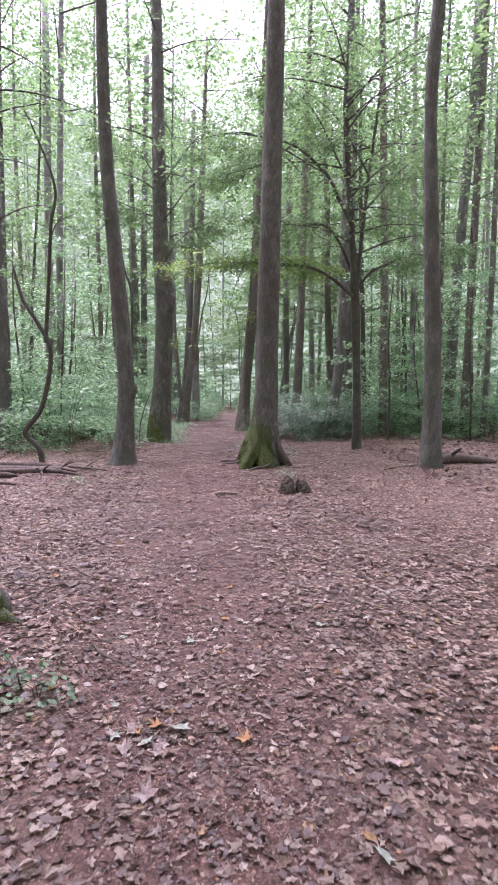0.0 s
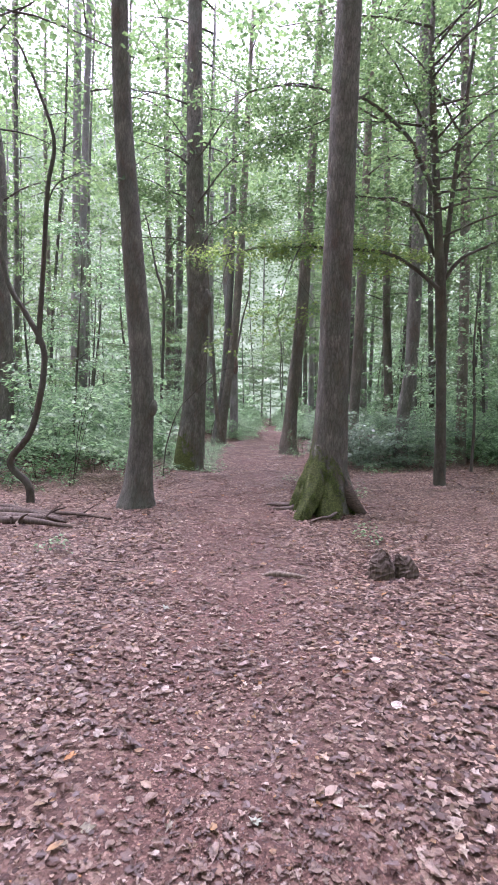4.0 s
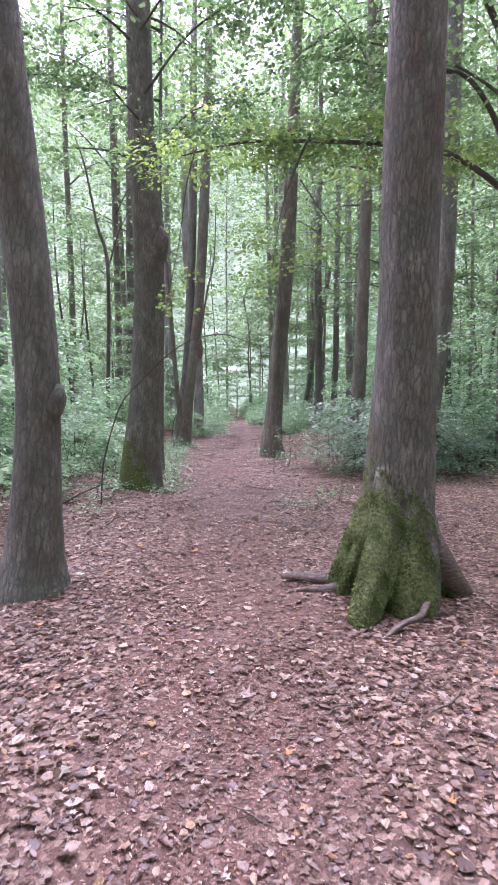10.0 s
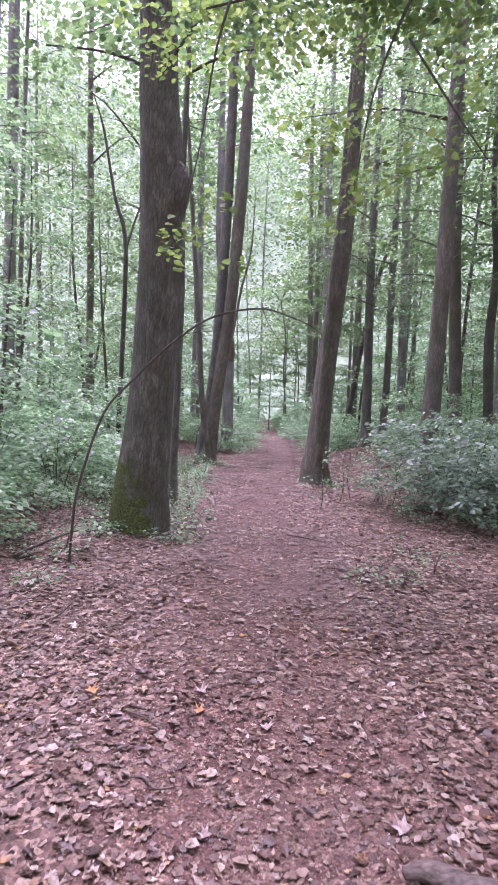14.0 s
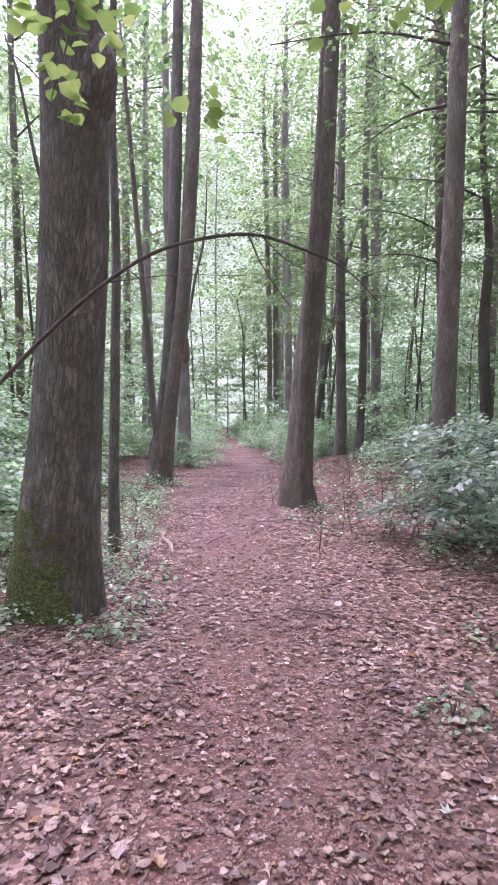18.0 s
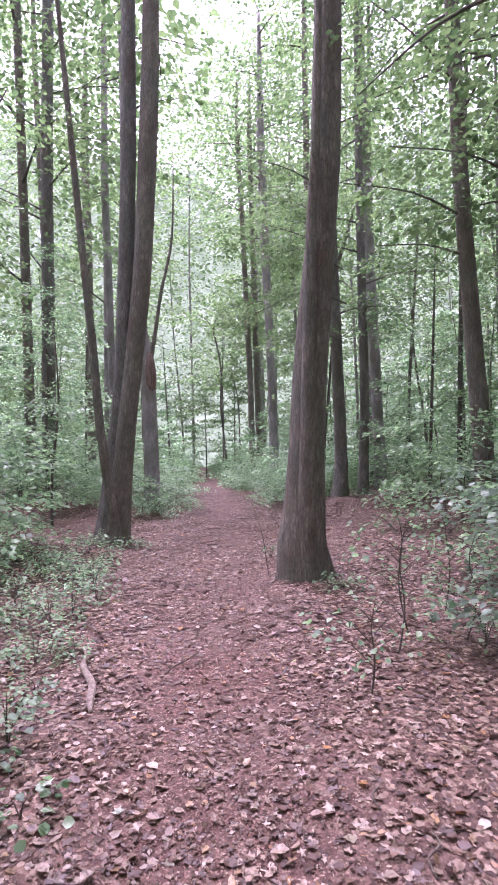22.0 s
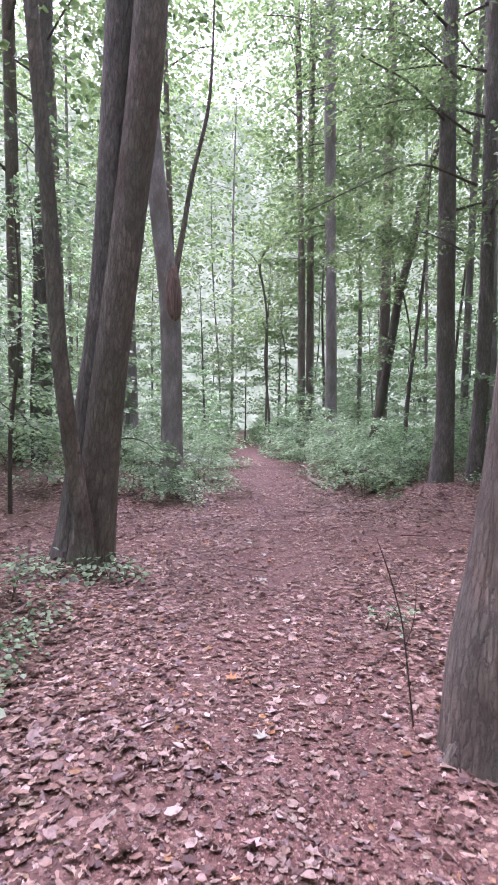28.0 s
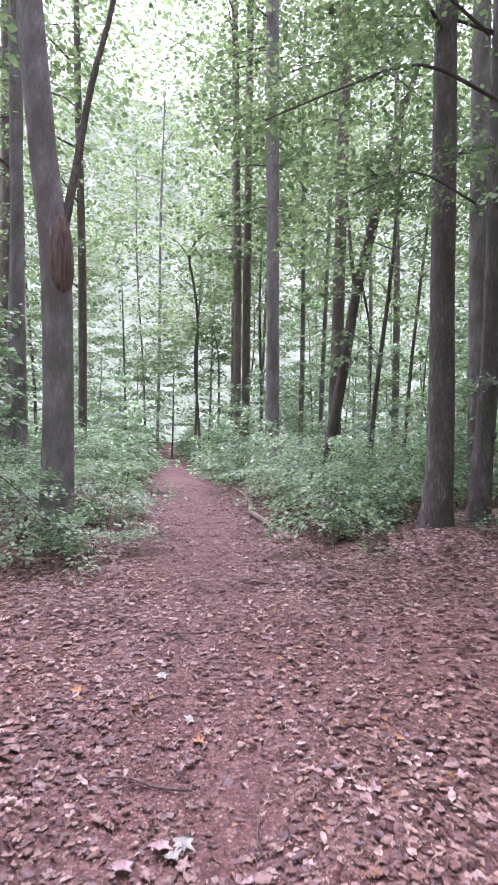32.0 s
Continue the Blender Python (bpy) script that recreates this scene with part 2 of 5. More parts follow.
def distance_material():
    """Glowing far leaves: haze and, higher up, bright sky gaps painted into the emission."""
    n = Nodes("glowing far foliage")
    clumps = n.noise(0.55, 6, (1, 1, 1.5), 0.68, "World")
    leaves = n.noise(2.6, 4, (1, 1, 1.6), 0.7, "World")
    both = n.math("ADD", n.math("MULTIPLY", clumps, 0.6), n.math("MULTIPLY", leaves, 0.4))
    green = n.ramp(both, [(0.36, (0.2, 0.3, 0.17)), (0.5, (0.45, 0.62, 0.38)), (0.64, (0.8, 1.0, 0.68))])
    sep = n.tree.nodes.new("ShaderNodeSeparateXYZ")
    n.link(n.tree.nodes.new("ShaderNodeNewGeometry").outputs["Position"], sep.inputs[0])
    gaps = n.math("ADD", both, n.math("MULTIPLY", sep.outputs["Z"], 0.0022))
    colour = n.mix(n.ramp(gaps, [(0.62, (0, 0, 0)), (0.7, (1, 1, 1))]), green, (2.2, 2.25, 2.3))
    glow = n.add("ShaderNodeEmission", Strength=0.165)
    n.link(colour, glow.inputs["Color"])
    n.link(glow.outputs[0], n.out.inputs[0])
    return n.mat


BARK_DARK = bark_material("dark furrowed bark", (0.145, 0.138, 0.121), (0.422, 0.4, 0.352), 0.95)
BARK_MOSSY = bark_material("mossy furrowed bark", (0.132, 0.119, 0.101), (0.422, 0.387, 0.339), 1.0, 0.75)
BARK_BROWN = bark_material("brown ridged bark", (0.158, 0.136, 0.107), (0.431, 0.378, 0.304), 0.95)
BARK_GREY = bark_material("smooth grey bark", (0.25, 0.237, 0.227), (0.55, 0.519, 0.494), 0.7)
BARK_THIN = bark_material("thin dark bark", (0.0688, 0.0575, 0.0475), (0.188, 0.156, 0.131), 0.6, 0.0, 2.0)
WOOD_ROT = wood_material("rotten brown wood", [(0.3, (0.045, 0.032, 0.026)), (0.55, (0.13, 0.095, 0.077)), (0.75, (0.24, 0.185, 0.155))])
WOOD_PALE = wood_material("weathered pale wood", [(0.3, (0.1, 0.07, 0.056)), (0.5, (0.24, 0.185, 0.15)), (0.75, (0.42, 0.345, 0.29))])
WOOD_ROOT = wood_material("dark barky root", [(0.3, (0.05, 0.036, 0.03)), (0.55, (0.14, 0.105, 0.088)), (0.75, (0.25, 0.2, 0.17))], (0.35, 1, 1), 60)
WOUND = wood_material("reddish bare wood", [(0.3, (0.06, 0.04, 0.032)), (0.55, (0.17, 0.115, 0.09)), (0.8, (0.3, 0.22, 0.18))])
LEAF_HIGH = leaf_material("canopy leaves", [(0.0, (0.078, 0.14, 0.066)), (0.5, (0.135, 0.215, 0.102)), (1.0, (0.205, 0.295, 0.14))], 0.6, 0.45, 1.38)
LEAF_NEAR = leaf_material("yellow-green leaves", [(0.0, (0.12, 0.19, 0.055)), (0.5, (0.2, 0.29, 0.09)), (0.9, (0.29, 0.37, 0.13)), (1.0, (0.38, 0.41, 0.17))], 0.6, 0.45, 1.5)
LEAF_LOW = leaf_material("undergrowth leaves", [(0.0, (0.083, 0.158, 0.088)), (0.5, (0.215, 0.352, 0.202)), (1.0, (0.4, 0.565, 0.36))], 0.5, 0.36, 1.5)
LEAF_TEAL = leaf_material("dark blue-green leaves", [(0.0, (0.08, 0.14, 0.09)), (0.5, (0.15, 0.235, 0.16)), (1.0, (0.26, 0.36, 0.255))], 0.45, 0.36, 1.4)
MOSS = leaf_material("moss tufts", [(0.0, (0.045, 0.066, 0.018)), (0.5, (0.12, 0.165, 0.04)), (1.0, (0.24, 0.3, 0.08))], 0.3, 0.8, 1.3)
FAR_GLOW = distance_material()
LITTER = litter_material("dead leaves", [
    (0.0, (0.055, 0.0245, 0.0175)), (0.2, (0.104, 0.05, 0.035)), (0.42, (0.16, 0.086, 0.06)), (0.62, (0.232, 0.139, 0.098)),
    (0.78, (0.34, 0.232, 0.168)), (0.945, (0.5, 0.39, 0.3)), (0.96, (0.45, 0.235, 0.07)), (0.975, (0.3, 0.13, 0.045)), (1.0, (0.32, 0.3, 0.21))])
PALE_LITTER = litter_material("pale dead leaves", [(0.0, (0.27, 0.165, 0.115)), (0.4, (0.38, 0.26, 0.19)), (0.75, (0.5, 0.375, 0.29)), (0.92, (0.6, 0.49, 0.4)), (1.0, (0.45, 0.26, 0.1))])
GROUND = ground_material()

# ---- builders ----
RNG = np.random.default_rng(7)


def smooth(a, b, x):
    t = np.clip((np.asarray(x, float) - a) / (b - a), 0, 1)
    return t * t * (3 - 2 * t)


def path_x(y):
    """The middle of the trodden path."""
    return np.interp(y, [-5, 0, 5, 10, 20, 27, 32, 40, 50, 62], [0.1, 0, -0.45, -0.95, -1.2, -1.1, -0.8, -1.0, -1.5, -2.2])


def ground_z(x, y):
    """The height of the forest floor."""
    x, y = np.asarray(x, float), np.asarray(y, float)
    away = np.abs(x - path_x(y))
    crossing = smooth(25.2, 26.6, y) * (1 - smooth(29.2, 30.4, y))
    bank = 0.3 * smooth(1.3, 3.2, away) * smooth(20, 30, y) * (1 - 0.85 * crossing) + 0.08 * smooth(1.2, 3, away) * smooth(13, 21, y)
    waves = 0.02 * np.sin(1.3 * x + 0.7 * y) + 0.015 * np.sin(2.9 * x - 1.9 * y + 1) + 0.012 * np.sin(4.7 * y + 0.8 * x)
    dip = -0.04 * (1 - smooth(0.2, 0.9, away))
    return bank + waves + dip


def mesh_object(name, verts, faces, material, parent=None, label="", smooth_faces=True):
    """One mesh object from vertices and a list or array of faces; verts are in the parent's space."""
    me = bpy.data.meshes.new(name)
    me.from_pydata([tuple(v) for v in verts], [], [tuple(int(i) for i in f) for f in faces])
    me.materials.append(material)
    me.polygons.foreach_set("use_smooth", [smooth_faces] * len(me.polygons))
    me.update()
    ob = new(name, me)
    ob.parent = parent
    if label:
        ob["label"] = label
    return ob


OVAL = (np.array([(0, 0, 0), (0.3, -0.42, 0.1), (0.68, -0.36, 0.08), (1, 0, -0.06), (0.68, 0.36, 0.08), (0.3, 0.42, 0.1)]), [(0, 1, 2, 3), (0, 3, 4, 5)])
LOBED = (np.array([(0, 0, 0), (0.12, -0.34, 0.12), (0.36, -0.2, 0.04), (0.62, -0.5, 0.16), (0.66, -0.17, 0.03), (1, 0.04, -0.09), (0.7, 0.13, 0.05), (0.5, 0.47, 0.08), (0.34, 0.2, 0.03), (0.2, 0.3, 0.18)]),
         [(0, 1, 2, 3, 4, 5), (0, 5, 6, 7, 8, 9)])
KITE = (np.array([(0, 0, 0), (0.45, -0.36, 0.07), (1, 0, -0.03), (0.45, 0.36, 0.07)]), [(0, 1, 2), (0, 2, 3)])


def leaves_mesh(name, leaves, material, shape=KITE):
    """A mesh of many separate leaf blades. leaves: foot (n,3), tip direction (n,3), normal (n,3), length (n), slimness (n)."""
    foot, tip, normal, length, slim = leaves[:5]
    fold = leaves[5] if len(leaves) > 5 else np.ones(len(foot))
    tip = tip / (np.linalg.norm(tip, axis=1, keepdims=True) + 1e-9)
    side = np.cross(normal, tip)
    side /= np.linalg.norm(side, axis=1, keepdims=True) + 1e-9
    up = np.cross(tip, side)
    form, faces = shape
    n, k = len(foot), len(form)
    v = foot[:, None] + length[:, None, None] * (form[None, :, 0:1] * tip[:, None] + form[None, :, 1:2] * slim[:, None, None] * side[:, None] + form[None, :, 2:3] * fold[:, None, None] * up[:, None])
    f = np.array(faces)
    m = f.shape[1]
    loops = (np.arange(n)[:, None, None] * k + f[None]).reshape(-1)
    me = bpy.data.meshes.new(name)
    me.vertices.add(n * k)
    me.vertices.foreach_set("co", v.astype(np.float32).ravel())
    me.loops.add(len(loops))
    me.loops.foreach_set("vertex_index", loops.astype(np.int32))
    count = n * len(faces)
    me.polygons.add(count)
    me.polygons.foreach_set("loop_start", (np.arange(count) * m).astype(np.int32))
    me.materials.append(material)
    me.update(calc_edges=True)
    return me


def gather(parts):
    return tuple(np.concatenate([p[i] for p in parts]) for i in range(5))


def spray(rng, origin, angle, length, width, count, leaf, droop=0.15, rise=0.0, tilt=0.55):
    """A flat fan of leaves round a side branch, as beeches and hornbeams hold them."""
    u = length * rng.uniform(0.05, 1, count) ** 0.75
    spread = width * (0.35 + 0.65 * np.sin(np.pi * np.clip(u / length, 0, 1) ** 0.8))
    twig = np.round(u / length * 9) / 9 * length
    v = spread * rng.uniform(-1, 1, count)
    u = 0.55 * u + 0.45 * (twig + 0.45 * np.abs(v)) + rng.normal(0, 0.03, count)
    c, s = np.cos(angle), np.sin(angle)
    z = rise * u - droop * (u / length) ** 2 * length - 0.12 * np.abs(v) + rng.normal(0, 0.05, count)
    foot = np.stack([origin[0] + c * u - s * v, origin[1] + s * u + c * v, origin[2] + z], 1)
    turn = angle + np.sign(v) * rng.uniform(0.3, 1.2, count) + rng.normal(0, 0.3, count)
    tip = np.stack([np.cos(turn), np.sin(turn), rng.normal(-0.25, 0.25, count)], 1)
    normal = np.stack([rng.normal(0, tilt, count), rng.normal(0, tilt, count), np.ones(count)], 1)
    return foot, tip, normal, leaf * rng.uniform(0.65, 1.25, count), rng.uniform(0.85, 1.2, count)


def tube(points, sides=10, rough=0.0, rng=None, flare=0.0, lobes=0, cap=True):
    """Vertices and faces of a tapered, slightly uneven round limb along points (x, y, z, r)."""
    p = np.array(points, float)
    at = np.r_[0, np.cumsum(np.linalg.norm(np.diff(p[:, :3], axis=0), axis=1))]
    verts, faces = [], []
    a = np.arange(sides) / sides * 2 * np.pi
    phase = rng.uniform(0, 6.3, 4) if rng is not None else np.zeros(4)
    frame_x = None
    for i in range(len(p)):
        d = p[min(i + 1, len(p) - 1), :3] - p[max(i - 1, 0), :3]
        d /= np.linalg.norm(d) + 1e-9
        if frame_x is None:
            frame_x = np.cross(d, [0.1, 1, 0.05] if abs(d[2]) > 0.5 else [0, 0, 1])
        frame_x = frame_x - d * (frame_x @ d)
        frame_x /= np.linalg.norm(frame_x) + 1e-9
        frame_y = np.cross(d, frame_x)
        r = np.full(sides, p[i, 3])
        if rough:
            r = r * (1 + rough * (np.sin(3 * a + phase[0] + 0.9 * at[i]) + 0.7 * np.sin(5 * a + phase[1] - 1.7 * at[i]) + 0.6 * np.sin(2 * a + phase[2] + 2.3 * at[i])))
        if flare:
            swell = np.exp(-at[i] / (0.28 if flare < 0.7 else 0.4))
            r = r * (1 + flare * swell * (0.35 + 0.65 * np.clip(np.cos(lobes * a + phase[3]) + 0.35 * np.sin(2 * a + phase[1]), 0, 2)))
        verts.append(p[i, :3] + r[:, None] * (np.cos(a)[:, None] * frame_x + np.sin(a)[:, None] * frame_y))
    verts = np.concatenate(verts)
    n = len(p)
    for i in range(n - 1):
        for j in range(sides):
            k = (j + 1) % sides
            faces.append((i * sides + j, i * sides + k, (i + 1) * sides + k, (i + 1) * sides + j))
    if cap:
        faces.append(tuple(range(sides - 1, -1, -1)))
        faces.append(tuple((n - 1) * sides + j for j in range(sides)))
    return verts, faces


def curve(points, steps):
    """Catmull-Rom points through the given ones."""
    p = np.array(points, float)
    q = np.vstack([2 * p[0] - p[1], p, 2 * p[-1] - p[-2]])
    out = []
    for i in range(1, len(q) - 2):
        for t in np.arange(steps) / steps:
            out.append(0.5 * (2 * q[i] + (q[i + 1] - q[i - 1]) * t + (2 * q[i - 1] - 5 * q[i] + 4 * q[i + 1] - q[i + 2]) * t * t + (3 * q[i] - q[i - 1] - 3 * q[i + 1] + q[i + 2]) * t ** 3))
    out.append(q[-2])
    return np.array(out)


def limb(name, points, material, parent, sides=7, rough=0.03, steps=4, flare=0.0, lobes=0, label=""):
    """A branch, stem or trunk as a part; points are in the parent's space."""
    v, f = tube(curve(points, steps), sides, rough, RNG, flare, lobes)
    return mesh_object(name, v, f, material, parent, label)


def crown(rng, height, start, radius, layers, count, leaf, tilt=0.55):
    """Layered sprays round a trunk."""
    parts, tips = [], []
    for i in range(layers):
        h = start + (height - start) * (i + rng.uniform(0, 1)) / layers
        a = rng.uniform(0, 6.283)
        k = (h - start) / (height - start + 1e-6)
        reach = radius * (0.55 + 0.45 * np.sin(np.pi * min(1, 0.25 + 0.75 * k))) * rng.uniform(0.6, 1.1)
        parts.append(spray(rng, (0.1 * np.cos(a), 0.1 * np.sin(a), h), a, reach, reach * 0.42, count, leaf, 0.12, rng.uniform(-0.05, 0.3), tilt))
        tips.append((h, a, reach))
    return gather(parts), tips


def empty(name, x, y, z, label, category, group="", kind=""):
    ob = new(name)
    ob.empty_display_size = 0.2
    ob.location = (x, y, z)
    return tagged(ob, label, category, group, kind)


def standing_tree(y, rows, bark, label, height=17.0, flare=0.35, lobes=5, sides=14, name="tree", leaf_mat=None, crown_from=9.0, layers=16, count=160, reach=3.0, leaf=0.17, tilt=0.55):
    """A tree that stands at depth y; rows of (x, z, radius) up its trunk. Returns the tree; its space starts at its foot."""
    rows = [tuple(r) for r in rows]
    (x0, z0, r0), (x1, z1, r1) = rows[0], rows[1]
    slope = (x1 - x0) / (z1 - z0)
    foot_x = x0
    for _ in range(3):
        g = float(ground_z(foot_x, y))
        foot_x = x0 - slope * (z0 - g)
    if z0 > g + 0.25:
        rows.insert(0, (foot_x, g, r0 * 1.12))
    else:
        rows[0] = (foot_x, g, r0)
    t = empty(name, foot_x, y, g, label, "tree")
    pts = [(x - foot_x, 0, z - g, r) for x, z, r in rows]
    pts.insert(0, (0, 0, -0.2, pts[0][3] * 1.05))
    (ax, _, az, ar), (bx, _, bz, br) = pts[-2], pts[-1]
    lean = (bx - ax) / (bz - az) * 0.4
    if height > bz + 2:
        for k in (0.4, 1.0):
            h = bz + (height - bz) * k
            pts.append((bx + lean * (h - bz) + 0.1 * k, 0.15 * k, h, br * (1 - 0.6 * k)))
    limb("trunk", pts, bark, t, sides, 0.022, 5, flare, lobes)
    if leaf_mat and count:
        rng = np.random.default_rng(int(abs(foot_x * 97 + y * 131)))
        top = pts[-1]
        got, tips = crown(rng, height + 0.5, max(crown_from, 2), reach, layers, count, leaf, tilt)
        shift_x = np.interp(got[0][:, 2], [p[2] for p in pts], [p[0] for p in pts])
        got[0][:, 0] += shift_x
        c = new("crown", leaves_mesh("crown", got, leaf_mat))
        c.parent = t
        for h, a, r in tips[::2]:
            sx = float(np.interp(h, [p[2] for p in pts], [p[0] for p in pts]))
            limb("branch", [(sx, 0, h, 0.03), (sx + 0.4 * r * np.cos(a), 0.4 * r * np.sin(a), h + 0.1 * r, 0.018), (sx + 0.9 * r * np.cos(a), 0.9 * r * np.sin(a), h + 0.08 * r, 0.01)], BARK_THIN, t, 5, 0, 3)
    return t

# ---- the ground ----


def spaced(lo, hi, step, far):
    inner = list(np.arange(lo, hi + step / 2, step))
    d, out_lo, out_hi = step, lo, hi
    while out_hi < far:
        d *= 1.35
        out_hi += d
        out_lo -= d
        inner = [out_lo] + inner + [out_hi]
    return np.array(inner)


def build_ground():
    xs, ys = spaced(-8, 8, 0.14, 420), spaced(-2, 44, 0.16, 420)
    X, Y = np.meshgrid(xs, ys)
    Z = ground_z(X, Y)
    Z += 0.012 * np.sin(17 * X + 3 * np.sin(5 * Y)) * np.sin(13 * Y + 2 * np.sin(7 * X)) * (np.abs(X) < 8.2)
    v = np.stack([X, Y, Z], -1).reshape(-1, 3)
    nx, ny = len(xs), len(ys)
    i = np.arange(nx * ny).reshape(ny, nx)
    f = np.stack([i[:-1, :-1], i[:-1, 1:], i[1:, 1:], i[1:, :-1]], -1).reshape(-1, 4)
    ob = mesh_object("ground", v, f, GROUND)
    worn = ob.data.attributes.new("worn", "FLOAT", "POINT")
    away = np.abs(v[:, 0] - path_x(v[:, 1]))
    trod = 1 - smooth(0.3, 1.15, away)
    cross = np.exp(-((v[:, 1] - 27.6 + 0.08 * v[:, 0]) / 1.1) ** 2)
    worn.data.foreach_set("value", np.clip(np.maximum(trod, 0.9 * cross), 0, 1).astype(np.float32))
    return tagged(ob, "forest floor of brown soil covered with fallen leaves", "ground", kind="structure")


ground = build_ground()

# ---- the trees that stand along the path ----
# Unseen crowns of a, b and h are flat-leaved to shade the floor.
tree_a = standing_tree(12.5, [(-2.69, 0.03, 0.315), (-2.68, 0.16, 0.272), (-2.66, 0.42, 0.232), (-2.63, 0.9, 0.197), (-2.6, 1.6, 0.181), (-2.62, 2.28, 0.181), (-2.69, 3.19, 0.178), (-2.82, 4.65, 0.16), (-2.98, 6.77, 0.139)], BARK_DARK, "slender dark-barked tree leaning slightly, leaf litter round its foot", height=17, flare=0.3, lobes=4, leaf_mat=LEAF_HIGH, crown_from=11.5, count=42, reach=4.2, leaf=0.2, tilt=0.5)
tree_b = standing_tree(12.4, [(0.4, 0.05, 0.365), (0.4, 0.33, 0.335), (0.405, 0.64, 0.31), (0.43, 1.09, 0.28), (0.45, 1.69, 0.255), (0.46, 2.28, 0.24), (0.47, 3.53, 0.23), (0.5, 4.94, 0.22), (0.53, 6.64, 0.205)], BARK_MOSSY, "thick old tree with furrowed bark and a mossy flared foot", height=19, flare=0.35, lobes=5, sides=30, leaf_mat=LEAF_HIGH, crown_from=11.5, count=42, reach=4.2, leaf=0.2, tilt=0.5)
tree_d = standing_tree(18.0, [(-2.74, 0.12, 0.385), (-2.72, 0.59, 0.345), (-2.66, 1.19, 0.308), (-2.6, 2.04, 0.276), (-2.55, 3.33, 0.272), (-2.57, 4.74, 0.259), (-2.64, 5.98, 0.233)], BARK_MOSSY, "stout straight tree with ridged bark and a mossy foot", height=19, flare=0.15, lobes=6, sides=24, leaf_mat=LEAF_HIGH, crown_from=5.6, reach=2.6, layers=34, count=80, leaf=0.105)
tree_f = standing_tree(23.3, [(-0.1, 0.03, 0.345), (-0.112, 0.2, 0.315), (-0.112, 0.45, 0.29), (-0.071, 0.89, 0.252), (-0.03, 1.5, 0.225), (0.015, 2.2, 0.215), (0.12, 3.3, 0.197), (0.24, 4.41, 0.183), (0.34, 5.86, 0.182)], BARK_BROWN, "tall brown tree with a slim second stem grown against it", height=18, flare=0.1, lobes=5, sides=22, leaf_mat=LEAF_HIGH, crown_from=10.5, count=36, reach=4.2, leaf=0.2)
tree_g = standing_tree(15.8, [(3.09, 0.14, 0.13), (3.07, 1.75, 0.107), (2.96, 4.26, 0.115), (2.83, 5.89, 0.083), (2.6, 8.84, 0.066)], BARK_THIN, "small dark tree with long spreading leafy boughs", height=11, flare=0.2, leaf_mat=LEAF_HIGH, crown_from=5.2, layers=44, count=240, reach=3.9, leaf=0.1)
tree_h = standing_tree(12.0, [(3.94, 0.02, 0.252), (3.93, 1.55, 0.178), (3.81, 4.44, 0.163), (3.69, 7.21, 0.125), (3.72, 8.5, 0.135), (3.78, 9.35, 0.134)], BARK_DARK, "slim dark tree with a kink in its upper trunk", height=16, flare=0.3, lobes=3, leaf_mat=LEAF_HIGH, crown_from=11.5, count=34, reach=4.4, leaf=0.2, tilt=0.5)
tree_i = standing_tree(19.6, [(3.0, 0.16, 0.189), (3.07, 1.49, 0.173), (3.23, 2.92, 0.172), (3.29, 5.31, 0.17), (3.32, 8.7, 0.167), (3.3, 11.33, 0.164)], BARK_DARK, "dark tree with a slanting foot behind low bushes", height=17, leaf_mat=LEAF_HIGH, crown_from=10, count=30)
tree_j = standing_tree(31.6, [(-2.73, 0.59, 0.215), (-2.74, 1.93, 0.195), (-2.8, 3.71, 0.19), (-2.97, 5.02, 0.175), (-3.14, 6.76, 0.165), (-3.23, 8.04, 0.155)], BARK_GREY, "pale grey tree with a reddish torn wound at its fork", height=16, flare=0.2, sides=18, leaf_mat=LEAF_HIGH, crown_from=9.5, count=90)
tree_k = standing_tree(31.0, [(2.16, 0.43, 0.207), (2.2, 1.56, 0.164), (2.16, 3.69, 0.154), (2.11, 6.21, 0.144), (2.11, 7.86, 0.126)], BARK_DARK, "dark straight tree at the edge of the bushes", height=17, flare=0.35, sides=18, leaf_mat=LEAF_HIGH, crown_from=4.5, layers=32, count=200, reach=3.0, leaf=0.095)
tree_k2 = standing_tree(31.0, [(2.75, 0.35, 0.156), (2.79, 1.3, 0.13), (2.86, 3.2, 0.12), (2.87, 7.9, 0.11)], BARK_DARK, "dark tree standing close beside its neighbour", height=16, leaf_mat=LEAF_HIGH, crown_from=4.5, layers=32, count=200, reach=3.0, leaf=0.095)
tree_m = standing_tree(40, [(1.5, 1.04, 0.21), (1.42, 5.89, 0.173), (1.29, 11.0, 0.189), (1.23, 14.35, 0.171)], BARK_GREY, "pale grey trunk far behind the bushes", height=20, leaf_mat=LEAF_HIGH, crown_from=7.5, count=150, layers=30, reach=3.8, leaf=0.17)
tree_far1 = standing_tree(44, [(0.87, 2.63, 0.149), (0.84, 5.6, 0.138), (0.69, 11.05, 0.126), (0.49, 17.22, 0.104)], BARK_BROWN, "far brown trunk in the undergrowth", height=20, leaf_mat=LEAF_HIGH, crown_from=7.5, count=150, layers=30, reach=3.8, leaf=0.17)
tree_far2 = standing_tree(44.5, [(1.25, 2.66, 0.153), (1.17, 11.28, 0.13), (1.13, 17.61, 0.118)], BARK_BROWN, "far brown trunk in the undergrowth", height=20, leaf_mat=LEAF_HIGH, crown_from=7.5, count=150, layers=30, reach=3.8, leaf=0.17)
